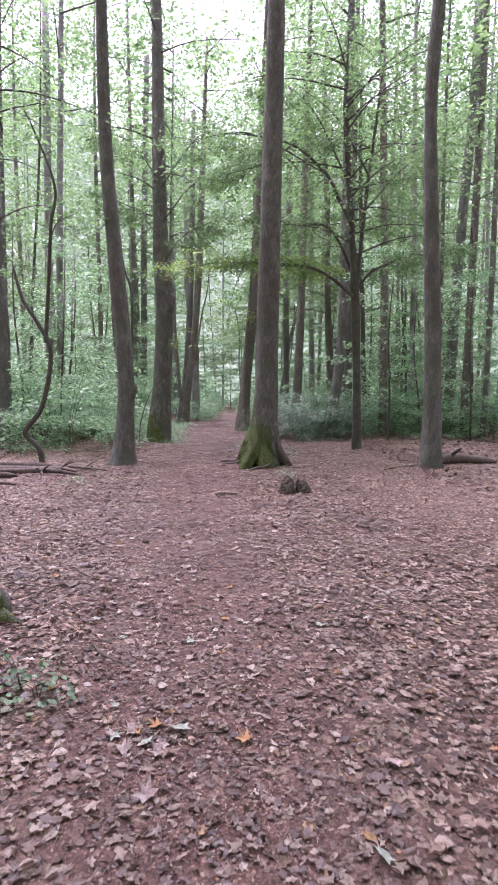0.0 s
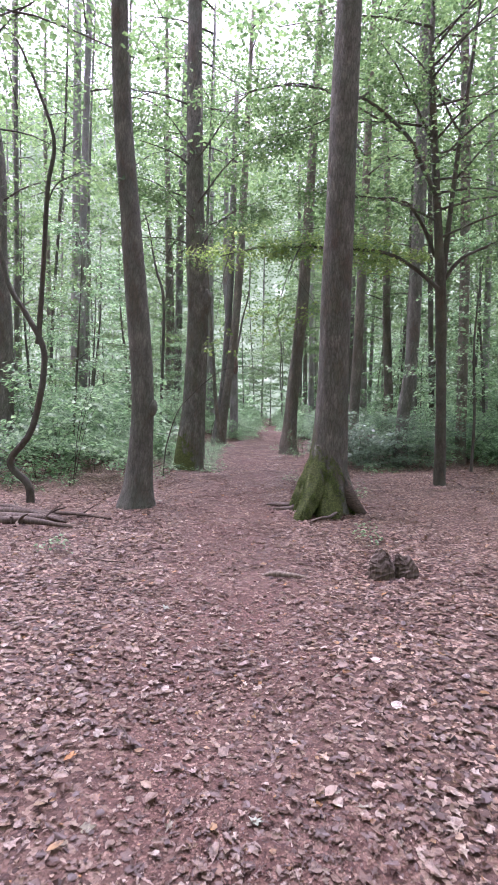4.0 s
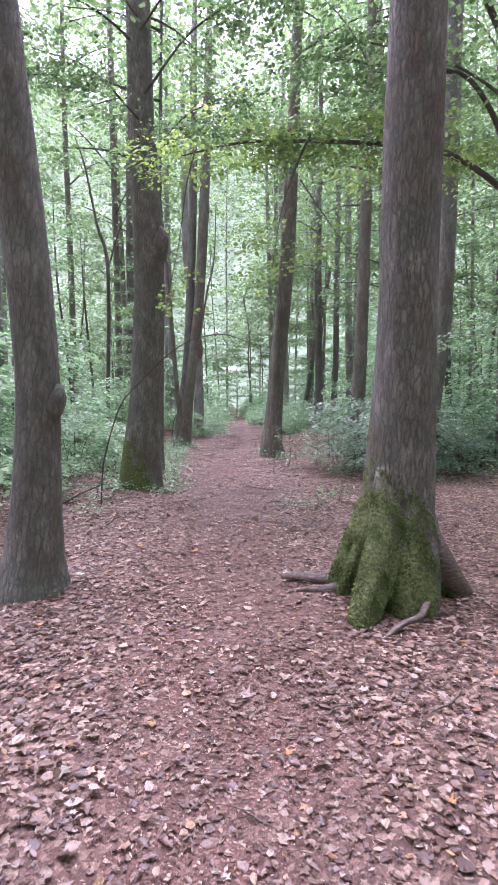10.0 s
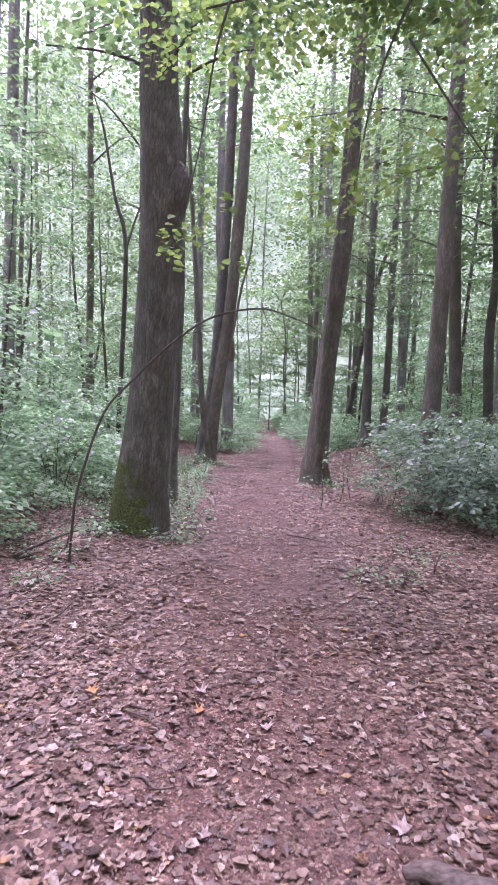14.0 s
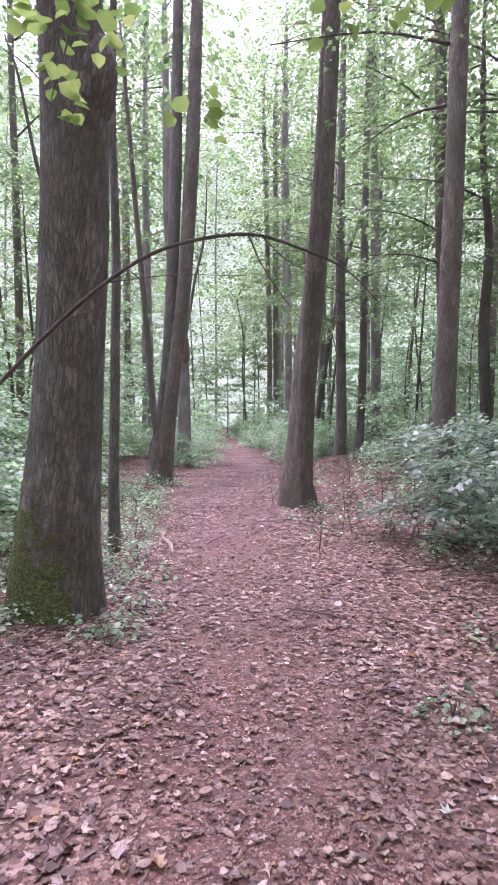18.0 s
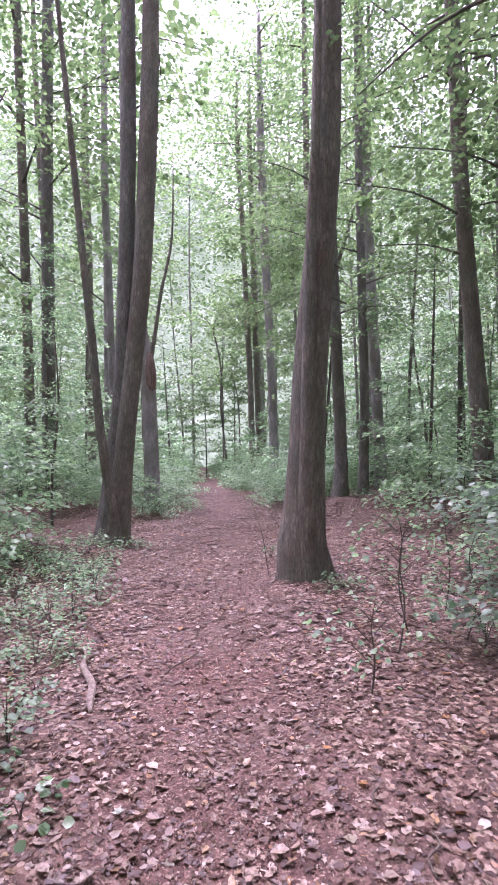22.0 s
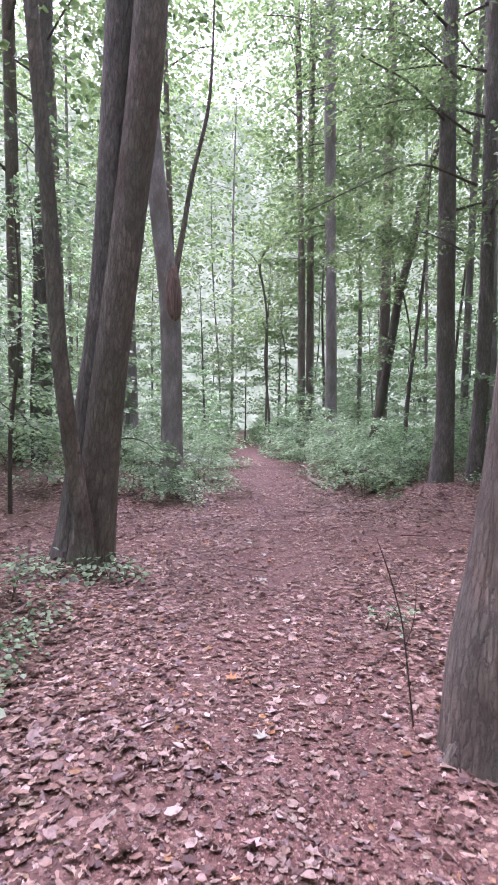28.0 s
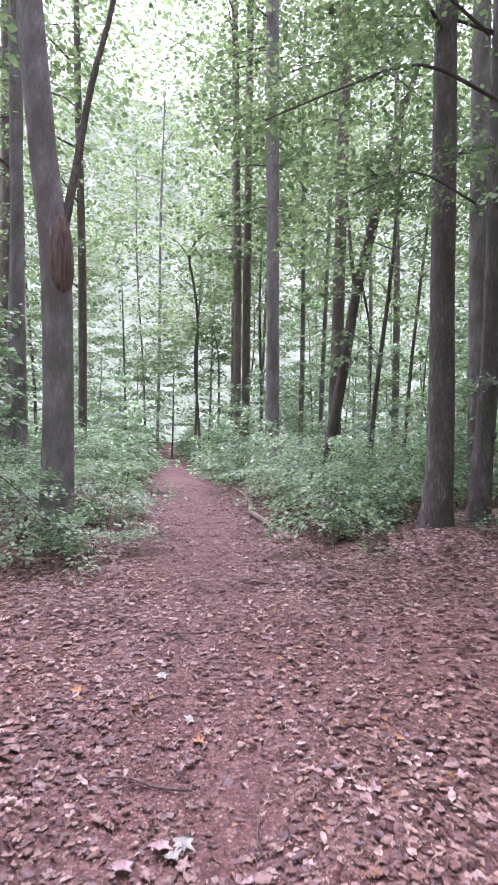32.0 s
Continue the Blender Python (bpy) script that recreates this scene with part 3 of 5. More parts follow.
tree_r = standing_tree(36, [(-4.38, 2.27, 0.159), (-4.46, 5.4, 0.131), (-4.52, 8.63, 0.13), (-4.57, 11.17, 0.129)], BARK_GREY, "grey trunk rising out of the bushes", height=18, leaf_mat=LEAF_HIGH, crown_from=9, count=70, layers=20, reach=3.6, leaf=0.2)
tree_r2 = standing_tree(42, [(-6.35, 3.93, 0.19), (-6.39, 11.77, 0.188), (-6.44, 15.43, 0.168)], BARK_BROWN, "far dark trunk behind a grey one", height=20, leaf_mat=LEAF_HIGH, crown_from=9, count=70, layers=20, reach=3.6, leaf=0.2)
tree_n = standing_tree(21.9, [(1.95, 0.97, 0.178), (2.05, 4.07, 0.15), (2.11, 7.1, 0.132)], BARK_BROWN, "straight brownish-grey tree standing in a bush", height=18, sides=18, leaf_mat=LEAF_HIGH, crown_from=6.0, layers=30, count=220, reach=3.2, leaf=0.095)
tree_n2 = standing_tree(27, [(4.04, 1.19, 0.188), (3.78, 6.04, 0.151), (3.67, 10.06, 0.132), (3.5, 13.17, 0.114)], BARK_BROWN, "straight tree behind the bushes", height=18, leaf_mat=LEAF_HIGH, crown_from=5.0, layers=34, count=260, reach=3.4, leaf=0.1)
tree_n3 = standing_tree(26.7, [(4.88, 0.97, 0.144), (4.73, 3.55, 0.129), (4.81, 5.58, 0.102), (4.63, 7.44, 0.076), (4.58, 9.27, 0.063)], BARK_THIN, "dark much-branched young tree", height=12, leaf_mat=LEAF_HIGH, crown_from=5, layers=20)
tree_n4 = standing_tree(24.35, [(4.29, 1.27, 0.218), (4.26, 4.69, 0.2), (4.31, 7.46, 0.183), (4.32, 10.15, 0.18)], BARK_DARK, "thick dark tree behind the bushes", height=19, leaf_mat=LEAF_HIGH, crown_from=6.0, layers=30, count=150, reach=3.4, leaf=0.12)
tree_q = standing_tree(24, [(5.02, 1.0, 0.1), (4.89, 3.25, 0.091), (4.66, 8.66, 0.082), (4.56, 11.24, 0.074)], BARK_THIN, "thin straight tree in the undergrowth", height=17, sides=10, leaf_mat=LEAF_HIGH, crown_from=7, count=90)
tree_d2 = standing_tree(20, [(-2.66, 0.18, 0.082), (-2.66, 0.9, 0.064), (-2.63, 2.35, 0.057), (-2.61, 3.48, 0.051), (-2.64, 4.96, 0.045), (-2.63, 5.66, 0.042)], BARK_DARK, "thin dark tree beside the path", height=13, sides=12, leaf_mat=LEAF_HIGH, crown_from=6.5, count=90)
tree_a0 = standing_tree(17, [(-7.13, 0.62, 0.188), (-7.12, 3.26, 0.178), (-7.24, 5.08, 0.184), (-7.26, 7.32, 0.167), (-7.53, 9.23, 0.151), (-7.54, 12.1, 0.134)], BARK_DARK, "dark tree at the edge of the green undergrowth", height=17, leaf_mat=LEAF_HIGH, crown_from=6, count=90, layers=24, reach=3.4, leaf=0.12)
tree_edge = standing_tree(11.6, [(-5.3, -0.0, 0.175), (-5.39, 1.68, 0.142), (-5.44, 3.68, 0.13), (-5.45, 6.57, 0.118)], BARK_DARK, "dark tree beside the fallen branches", height=15, leaf_mat=LEAF_HIGH, crown_from=6.5, count=90, layers=24, reach=3.4, leaf=0.12)
tree_m51 = standing_tree(24.9, [(8.88, 1.02, 0.246), (8.97, 4.9, 0.219), (9.18, 9.84, 0.203), (9.41, 13.26, 0.189), (9.5, 17.69, 0.185)], BARK_DARK, "leaning dark tree in the open wood", height=19, leaf_mat=LEAF_HIGH, crown_from=9, count=70, layers=20, reach=3.6, leaf=0.2)
tree_g588 = standing_tree(33, [(3.82, 1.46, 0.172), (3.66, 8.63, 0.146), (3.52, 17.15, 0.131)], BARK_GREY, "grey trunk deep in the wood", height=20, leaf_mat=LEAF_HIGH, crown_from=10, count=70, layers=20, reach=3.6, leaf=0.2)
tree_left85 = standing_tree(30, [(-10.19, 3.08, 0.206), (-10.12, 9.92, 0.187), (-10.02, 20.72, 0.167)], BARK_GREY, "grey trunk deep in the wood", height=20, leaf_mat=LEAF_HIGH, crown_from=8, count=70, layers=20, reach=3.6, leaf=0.2)
tree_left255 = standing_tree(34, [(-5.99, 4.97, 0.199), (-5.94, 11.08, 0.179), (-5.71, 20.35, 0.159)], BARK_DARK, "dark trunk deep in the wood", height=20, leaf_mat=LEAF_HIGH, crown_from=8, count=70, layers=20, reach=3.6, leaf=0.2)

# ---- stems and boughs that belong to those trees ----


def side_limb(t, name, y, rows, bark, sides=8, flare=0.0, lobes=0, label="", steps=4):
    """A limb of tree t at depth y, from rows of (x, z, radius)."""
    bx, by, bz = t.location
    return limb(name, [(x - bx, y - by, z - bz, r) for x, z, r in rows], bark, t, sides, 0.02, steps, flare, lobes, label)


def leafy(parent, name, parts, material, shape=KITE):
    ob = new(name, leaves_mesh(name, gather(parts), material, shape))
    ob.parent = parent
    return ob


# The twin tree: two stems from one foot and a thin one leaning away.
tree_e = standing_tree(26.3, [(-2.8, 0.21, 0.219), (-2.67, 1.53, 0.166), (-2.45, 3.33, 0.156), (-2.27, 5.11, 0.159), (-2.1, 8.15, 0.157)], BARK_BROWN,
                       "twin-stemmed leaning tree with a thin third stem at its foot", 17, 0.3, 5, 18, leaf_mat=LEAF_HIGH, crown_from=9.5, layers=20, count=70, reach=4.6, leaf=0.22)
side_limb(tree_e, "stem", 26.45, [(-3.05, -0.1, 0.246), (-3.0, 0.2, 0.214), (-2.84, 1.54, 0.165), (-2.7, 2.92, 0.144), (-2.56, 5.63, 0.139), (-2.49, 8.28, 0.134), (-2.39, 13.98, 0.086)], BARK_DARK, 14, 0.3, 4)
side_limb(tree_e, "thin_stem", 26.0, [(-2.77, -0.1, 0.1), (-2.78, 0.3, 0.09), (-2.9, 1.1, 0.08), (-3.02, 2.1, 0.075), (-3.11, 3.4, 0.07), (-3.25, 5.0, 0.062), (-3.45, 7.5, 0.05), (-3.65, 10.0, 0.03)], BARK_BROWN, 10)
side_limb(tree_f, "slim_stem", 23.04, [(-0.06, -0.1, 0.15), (-0.06, 0.1, 0.12), (-0.08, 1.0, 0.1), (-0.04, 2.1, 0.085), (0.04, 4.01, 0.065), (0.16, 5.68, 0.05), (0.3, 9, 0.02)], BARK_BROWN, 12)
for rows in ([(-0.16, 0.6, 0.06), (-0.25, 0.3, 0.08), (-0.36, 0.08, 0.07), (-0.46, -0.08, 0.05)], [(0.1, 0.5, 0.05), (0.15, 0.25, 0.07), (0.22, 0.06, 0.06), (0.34, -0.06, 0.03)]):
    side_limb(tree_f, "root", 23.22, rows, BARK_BROWN, 9)
side_limb(tree_j, "fork_stem", 31.6, [(-2.8, 3.45, 0.05), (-2.75, 3.8, 0.071), (-2.57, 4.77, 0.053), (-2.38, 5.92, 0.044), (-2.13, 6.97, 0.035), (-2.04, 7.93, 0.026), (-2.0, 9.5, 0.012)], BARK_BROWN, 8)
side_limb(tree_j, "wound", 31.55, [(-2.75, 3.2, 0.12), (-2.735, 3.35, 0.16), (-2.73, 3.55, 0.175), (-2.74, 3.8, 0.17), (-2.75, 4.02, 0.15), (-2.74, 4.18, 0.1), (-2.72, 4.28, 0.03)], WOUND, 13, label="torn reddish bare wood")
side_limb(tree_a, "knot", 12.42, [(-2.5, 1.48, 0.07), (-2.44, 1.55, 0.085), (-2.405, 1.63, 0.07), (-2.4, 1.7, 0.045), (-2.41, 1.74, 0.015)], BARK_DARK, 10, label="dark swollen knot")
side_limb(tree_d, "knob", 17.95, [(-2.56, 3.85, 0.2), (-2.42, 4.15, 0.2), (-2.35, 4.4, 0.16), (-2.36, 4.55, 0.09), (-2.4, 4.62, 0.03)], BARK_MOSSY, 14, label="swollen scar of a lost branch")

# Boughs of the small spreading tree, with their leaves.
bough = [(2.85, 4.15, 0.048), (2.3, 4.6, 0.042), (1.7, 4.89, 0.037), (0.75, 4.98, 0.032), (-0.01, 5.0, 0.025), (-0.9, 4.98, 0.019), (-1.72, 4.8, 0.008)]
side_limb(tree_g, "bough", 15.5, bough, BARK_THIN, 8)
side_limb(tree_g, "fork", 15.8, [(2.98, 4.2, 0.07), (3.11, 5.89, 0.052), (3.25, 7.38, 0.046), (3.42, 8.83, 0.035), (3.6, 10.5, 0.015)], BARK_THIN, 8)
side_limb(tree_g, "bough", 15.7, [(2.76, 6.15, 0.051), (2.44, 6.75, 0.046), (2.12, 7.34, 0.041), (1.28, 8.05, 0.03), (0.3, 8.3, 0.022), (-0.7, 8.35, 0.014), (-1.7, 8.1, 0.006)], BARK_THIN, 7)
side_limb(tree_g, "bough", 15.9, [(2.85, 4.91, 0.042), (2.53, 5.63, 0.037), (2.1, 6.09, 0.031), (1.27, 6.14, 0.018), (0.4, 6.3, 0.008)], BARK_THIN, 7)
side_limb(tree_g, "bough", 15.8, [(3.01, 4.37, 0.047), (3.35, 4.83, 0.037), (3.9, 5.1, 0.03), (5.0, 5.5, 0.01)], BARK_THIN, 7)
gx, gy, gz = tree_g.location
side_limb(tree_g, "twig", 15.3, [(-0.01, 5.0, 0.016), (-0.2, 4.59, 0.012), (-0.39, 4.01, 0.008), (-0.5, 3.3, 0.004)], BARK_THIN, 6)
side_limb(tree_g, "twig", 15.2, [(-0.15, 4.4, 0.01), (0.2, 3.9, 0.008), (0.5, 3.5, 0.004)], BARK_THIN, 5)
rng = np.random.default_rng(21)
parts = []
for k in range(26):
    u = rng.uniform(0.12, 1.0)
    x, z = np.interp(u, np.linspace(0, 1, 7), [r[0] for r in bough]), np.interp(u, np.linspace(0, 1, 7), [r[1] for r in bough])
    parts.append(spray(rng, (x - gx, rng.normal(15.6, 0.2) - gy, z - gz + rng.uniform(-0.1, 0.25)), rng.choice([1, -1]) * rng.uniform(0.9, 1.9) + rng.normal(3.14, 0.5) * 0.25, rng.uniform(0.5, 1.2), 0.35, 95, 0.058, 0.2, 0.05, 0.7))
for x, z, y in ((-0.3, 3.9, 15.1), (-0.5, 3.35, 15.0), (-0.8, 3.7, 15.0), (-0.1, 3.3, 14.9), (-0.55, 3.6, 15.1), (0.3, 3.5, 14.9), (0.55, 3.8, 15.0), (0.1, 3.7, 15.2)):
    parts.append(spray(rng, (x - gx, y - gy, z - gz), rng.uniform(2.2, 4.6), 0.6, 0.28, 40, 0.062, 0.4, -0.1))
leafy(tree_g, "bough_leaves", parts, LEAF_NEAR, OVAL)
parts = []
for k in range(34):
    u = rng.uniform(0.2, 1.0)
    x, z = np.interp(u, np.linspace(0, 1, 7), [r[0] for r in bough]), np.interp(u, np.linspace(0, 1, 7), [r[1] for r in bough])
    parts.append(spray(rng, (x - gx, rng.normal(15.5, 0.35) - gy, z - gz + rng.uniform(-0.12, 0.55)), rng.uniform(1.6, 4.7), rng.uniform(0.6, 1.3), 0.42, 85, 0.062, 0.18, 0.05, 0.35))
# Sun and shade are put into two leaf colours on mixed sprays.
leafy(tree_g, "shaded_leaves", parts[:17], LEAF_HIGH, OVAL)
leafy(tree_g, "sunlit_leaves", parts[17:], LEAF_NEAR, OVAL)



def leafy_bough(t, y, rows, sprays, count, leaf, material=LEAF_HIGH, length=1.1, shape=KITE, droop=0.15):
    """A side branch at depth y with sprays of leaves along it."""
    branch = side_limb(t, "bough", y, rows, BARK_THIN, 6)
    bx, by, bz = t.location
    at = np.linspace(0, 1, len(rows))
    parts = []
    for k in range(sprays):
        u = rng.uniform(0.2, 1.0)
        x, z = np.interp(u, at, [r[0] for r in rows]), np.interp(u, at, [r[1] for r in rows])
        out = math.atan2(0, rows[-1][0] - rows[0][0])
        parts.append(spray(rng, (x - bx, y - by, z - bz), out + rng.choice([1, -1]) * rng.uniform(0.3, 1.5), length * rng.uniform(0.5, 1.2), length * 0.4, count, leaf, droop, 0.05, 0.8))
    leafy(branch, "bough_leaves", parts, material, shape)


for rows in ([(-2.5, 6.6, 0.025), (-1.7, 7.6, 0.018), (-0.8, 8.1, 0.02), (-0.1, 8.2, 0.008)], [(-2.55, 7.6, 0.025), (-1.5, 9.0, 0.015), (-0.4, 9.7, 0.01)],
             [(-2.5, 5.4, 0.02), (-1.9, 6.2, 0.015), (-1.1, 6.6, 0.012)], [(-2.6, 6.2, 0.02), (-3.4, 7.0, 0.015), (-4.3, 7.3, 0.01)], [(-2.6, 7.8, 0.02), (-3.5, 8.9, 0.015), (-4.6, 9.2, 0.01)]):
    leafy_bough(tree_d, 17.5, rows, 11, 150, 0.075)
side_limb(tree_g, "twig", 15.4, [(-1.5, 4.85, 0.012), (-1.62, 4.4, 0.009), (-1.72, 3.7, 0.006), (-1.85, 3.1, 0.004), (-1.95, 2.75, 0.002)], BARK_THIN, 5)
parts = []
for x, z in ((-1.5, 3.25), (-1.65, 3.1), (-1.75, 2.98), (-1.85, 2.9), (-1.95, 2.8), (-1.5, 2.85), (-1.7, 3.3), (-1.9, 3.05), (-1.6, 3.0)):
    parts.append(spray(rng, (x - gx, rng.uniform(15.15, 15.45) - gy, z - gz), rng.uniform(0, 6.28), 0.26, 0.12, 10, 0.07, 0.45, 0.0, 0.45))
leafy(tree_g, "hanging_leaves", parts, LEAF_NEAR, OVAL)
for y, rows in ((29.6, [(2.1, 5.0, 0.022), (1.2, 5.3, 0.016), (0.4, 5.0, 0.011), (-0.4, 4.6, 0.008)]), (29.9, [(2.1, 5.9, 0.022), (1.3, 6.4, 0.016), (0.6, 6.3, 0.01)]), (30.2, [(2.15, 4.2, 0.016), (1.4, 4.5, 0.011), (0.7, 4.2, 0.008)]),
                (30.4, [(2.1, 7.0, 0.022), (1.2, 7.7, 0.016), (0.2, 7.8, 0.01)])):
    leafy_bough(tree_k, y, rows, 12, 150, 0.065)

for y, rows in ((15.7, [(2.12, 7.34, 0.02), (0.3, 8.3, 0.02), (-0.7, 8.35, 0.014), (-1.8, 8.0, 0.006)]), (15.4, [(1.28, 8.05, 0.02), (0.4, 7.5, 0.014), (-0.6, 7.2, 0.006)]), (15.9, [(2.1, 6.09, 0.02), (1.27, 6.14, 0.018), (0.2, 6.3, 0.008)]),
                (15.8, [(3.25, 7.38, 0.03), (2.4, 8.8, 0.02), (1.4, 9.6, 0.008)]), (15.6, [(3.35, 4.83, 0.02), (4.2, 5.2, 0.015), (5.4, 5.4, 0.006)]), (15.8, [(3.2, 6.5, 0.025), (4.2, 7.6, 0.015), (5.2, 8.1, 0.006)]),
                (15.8, [(2.8, 7.0, 0.03), (1.6, 9.2, 0.015), (0.2, 9.9, 0.006)])):
    leafy_bough(tree_g, y, rows, 12, 170, 0.07, LEAF_HIGH, 1.2)

# Roots of the thick mossy tree.
for rows in ([(-0.3, 0.0, 0.28, 0.11), (-0.46, 0.04, 0.12, 0.085), (-0.6, 0.1, 0.06, 0.058), (-0.74, 0.12, 0.07, 0.044), (-0.86, 0.2, 0.06, 0.034), (-0.95, 0.2, 0.05, 0.018)],
             [(-0.4, -0.12, 0.14, 0.06), (-0.56, -0.14, 0.05, 0.045), (-0.72, -0.1, 0.035, 0.032), (-0.84, -0.12, 0.03, 0.014)],
             [(0.2, -0.44, 0.09, 0.035), (0.1, -0.55, 0.07, 0.028), (0.0, -0.72, 0.05, 0.024), (-0.16, -0.84, 0.04, 0.022), (-0.32, -0.98, 0.0, 0.014)],
             [(0.22, -0.04, 0.5, 0.13), (0.38, -0.08, 0.22, 0.12), (0.52, -0.06, 0.04, 0.09), (0.66, 0.0, -0.08, 0.05)]):
    limb("root", rows, WOOD_ROOT, tree_b, 11, 0.1, 5, label="dark half-buried root")

for rows in ([(-0.06, 0, 1.2, 0.16), (-0.2, -0.08, 0.7, 0.16), (-0.36, -0.12, 0.28, 0.15), (-0.5, -0.1, -0.1, 0.12)],
             [(-0.06, -0.1, 1.0, 0.16), (-0.16, -0.3, 0.55, 0.16), (-0.3, -0.5, 0.22, 0.15), (-0.42, -0.68, 0.02, 0.12), (-0.48, -0.82, -0.12, 0.07)],
             [(0.02, -0.1, 0.95, 0.17), (0.04, -0.28, 0.5, 0.18), (0.02, -0.4, 0.15, 0.19), (0.0, -0.48, -0.1, 0.18)],
             [(0.16, -0.02, 0.7, 0.15), (0.3, -0.04, 0.3, 0.14), (0.46, 0.0, -0.1, 0.12)]):
    limb("buttress", [(x, y, z, 0.9 * r) for x, y, z, r in rows], BARK_MOSSY, tree_b, 20, 0.14, 7)




def moss_on(tree, sources, count, top, seed, lean=(-0.8, -0.6), dense=0.45):
    """A pelt of short green tufts on the lower bark of a tree, thickest on its damp side and broken into patches."""
    r = np.random.default_rng(seed)
    feet, tips, normals = [], [], []
    for ob in sources:
        me = ob.data
        area = np.array([p.area for p in me.polygons])
        pick_face = r.choice(len(area), size=int(count * 3), p=area / area.sum())
        co = np.array([tuple(v.co) for v in me.vertices])
        for f in pick_face:
            p = me.polygons[int(f)]
            if len(p.vertices) != 4:
                continue
            a, b, c, d = (co[i] for i in p.vertices)
            u, v = r.random(), r.random()
            at = (a * (1 - u) + b * u) * (1 - v) + (d * (1 - u) + c * u) * v
            n = np.array(p.normal)
            patch = math.sin(9 * at[0] + 4 * at[2] + seed) + math.sin(7 * at[1] - 6 * at[2] + 2) + 1.2 * math.sin(23 * at[0] + 17 * at[1] + 14 * at[2]) + 0.8 * math.sin(41 * at[0] - 31 * at[1] + 19 * at[2])
            side = n[0] * lean[0] + n[1] * lean[1]
            if at[2] < -0.02 or r.random() > dense + 0.62 * patch + 0.75 * side + 1.0 * (0.45 - at[2] / top):
                continue
            feet.append(at - 0.004 * n)
            tips.append(n * 0.45 + r.normal(0, 0.35, 3) + np.array([0, 0, -0.8]))
            normals.append(n + r.normal(0, 0.5, 3))
    n = len(feet)
    got = (np.array(feet), np.array(tips), np.array(normals), r.uniform(0.014, 0.036, n), r.uniform(0.22, 0.5, n))
    ob = new("moss", leaves_mesh("moss", got, MOSS))
    ob.parent = tree
    ob["label"] = "thick green moss on the lower bark"


def bark_parts(tree, names):
    return [c for c in tree.children if c.name.split(".")[0] in names]


moss_on(tree_b, bark_parts(tree_b, ("trunk", "buttress")), 15000, 1.4, 4, dense=-0.4)
moss_on(tree_d, bark_parts(tree_d, ("trunk",)), 16000, 2.2, 9, (-1.0, -0.3), -0.25)

# ---- crooked and arching saplings ----


def sapling(y, stems, label, leaves=(), material=None, leaf=0.08, count=90):
    """A thin young tree; stems: lists of (x, z, radius) at depth y; leaves: spots (x, dy, z, angle, length)."""
    x0 = stems[0][0][0]
    g = float(ground_z(x0, y))
    t = empty("sapling", x0, y, g, label, "sapling")
    for rows in stems:
        limb("stem", [(x - x0, 0.0, z - g if i or rows is not stems[0] else -0.08, r) for i, (x, z, r) in enumerate(rows)], BARK_THIN, t, 7, 0.05, 5)
    if leaves:
        leafy(t, "leaves", [spray(RNG, (x - x0, dy, z - g), a, ln, ln * 0.45, count, leaf) for x, dy, z, a, ln in leaves], material or LEAF_HIGH, OVAL)
    return t


sapling(12.4, [[(-4.43, 0, 0.07), (-4.48, 0.31, 0.06), (-4.78, 0.68, 0.06), (-4.4, 1.24, 0.055), (-4.19, 2.39, 0.05), (-4.47, 3.04, 0.045), (-4.76, 3.51, 0.04), (-4.96, 4.22, 0.025)],
               [(-4.3, 2.6, 0.045), (-4.22, 3.64, 0.04), (-4.13, 5.04, 0.034), (-4.03, 5.85, 0.028), (-4.44, 6.97, 0.02), (-4.66, 7.42, 0.01)],
               [(-4.2, 4.6, 0.015), (-4.0, 5.1, 0.012), (-3.6, 5.3, 0.006)]],
        "crooked dark sapling with a sharply bent stem", [(-4.7, 0, 6.9, 2.6, 1.2), (-4.2, 0, 5.6, 1.0, 1.0), (-4.9, 0, 4.1, 3.4, 0.9), (-3.8, 0, 5.3, 0.2, 0.9), (-4.4, 0, 7.2, 4.2, 1.2)])
arch_x, arch_y = -3.04, 16.3
arch = empty("sapling", arch_x, arch_y, float(ground_z(arch_x, arch_y)), "thin bare sapling bent over in an arch across the path", "sapling")
for rows in ([(-3.05, 16.3, -0.08, 0.014), (-3.02, 16.3, 0.4, 0.0135), (-2.96, 16.3, 0.8, 0.013), (-2.73, 16.3, 1.5, 0.012), (-2.44, 16.3, 1.85, 0.0115), (-2.14, 16.3, 2.15, 0.011), (-1.85, 16.3, 2.38, 0.0105), (-1.58, 16.3, 2.51, 0.01), (-1.2, 16.3, 2.57, 0.009), (-0.9, 16.3, 2.49, 0.007), (-0.68, 16.3, 2.39, 0.005), (-0.5, 16.3, 2.22, 0.003)],
             [(-1.2, 16.3, 2.57, 0.005), (-1.13, 16.32, 2.42, 0.004), (-1.0, 16.35, 2.24, 0.003), (-0.88, 16.35, 2.1, 0.002)], [(-1.12, 16.3, 2.55, 0.004), (-1.0, 16.3, 2.44, 0.003), (-0.85, 16.3, 2.36, 0.002)],
             [(-1.95, 16.3, 2.31, 0.004), (-1.6, 16.25, 2.34, 0.003), (-1.2, 16.2, 2.33, 0.0015)], [(-2.2, 16.3, 2.09, 0.004), (-2.05, 16.25, 2.14, 0.003), (-1.95, 16.2, 2.15, 0.0015)]):
    limb("stem", [(x - arch_x, y - arch_y, z - arch.location.z, r) for x, y, z, r in rows], BARK_THIN, arch, 7, 0.05, 5)
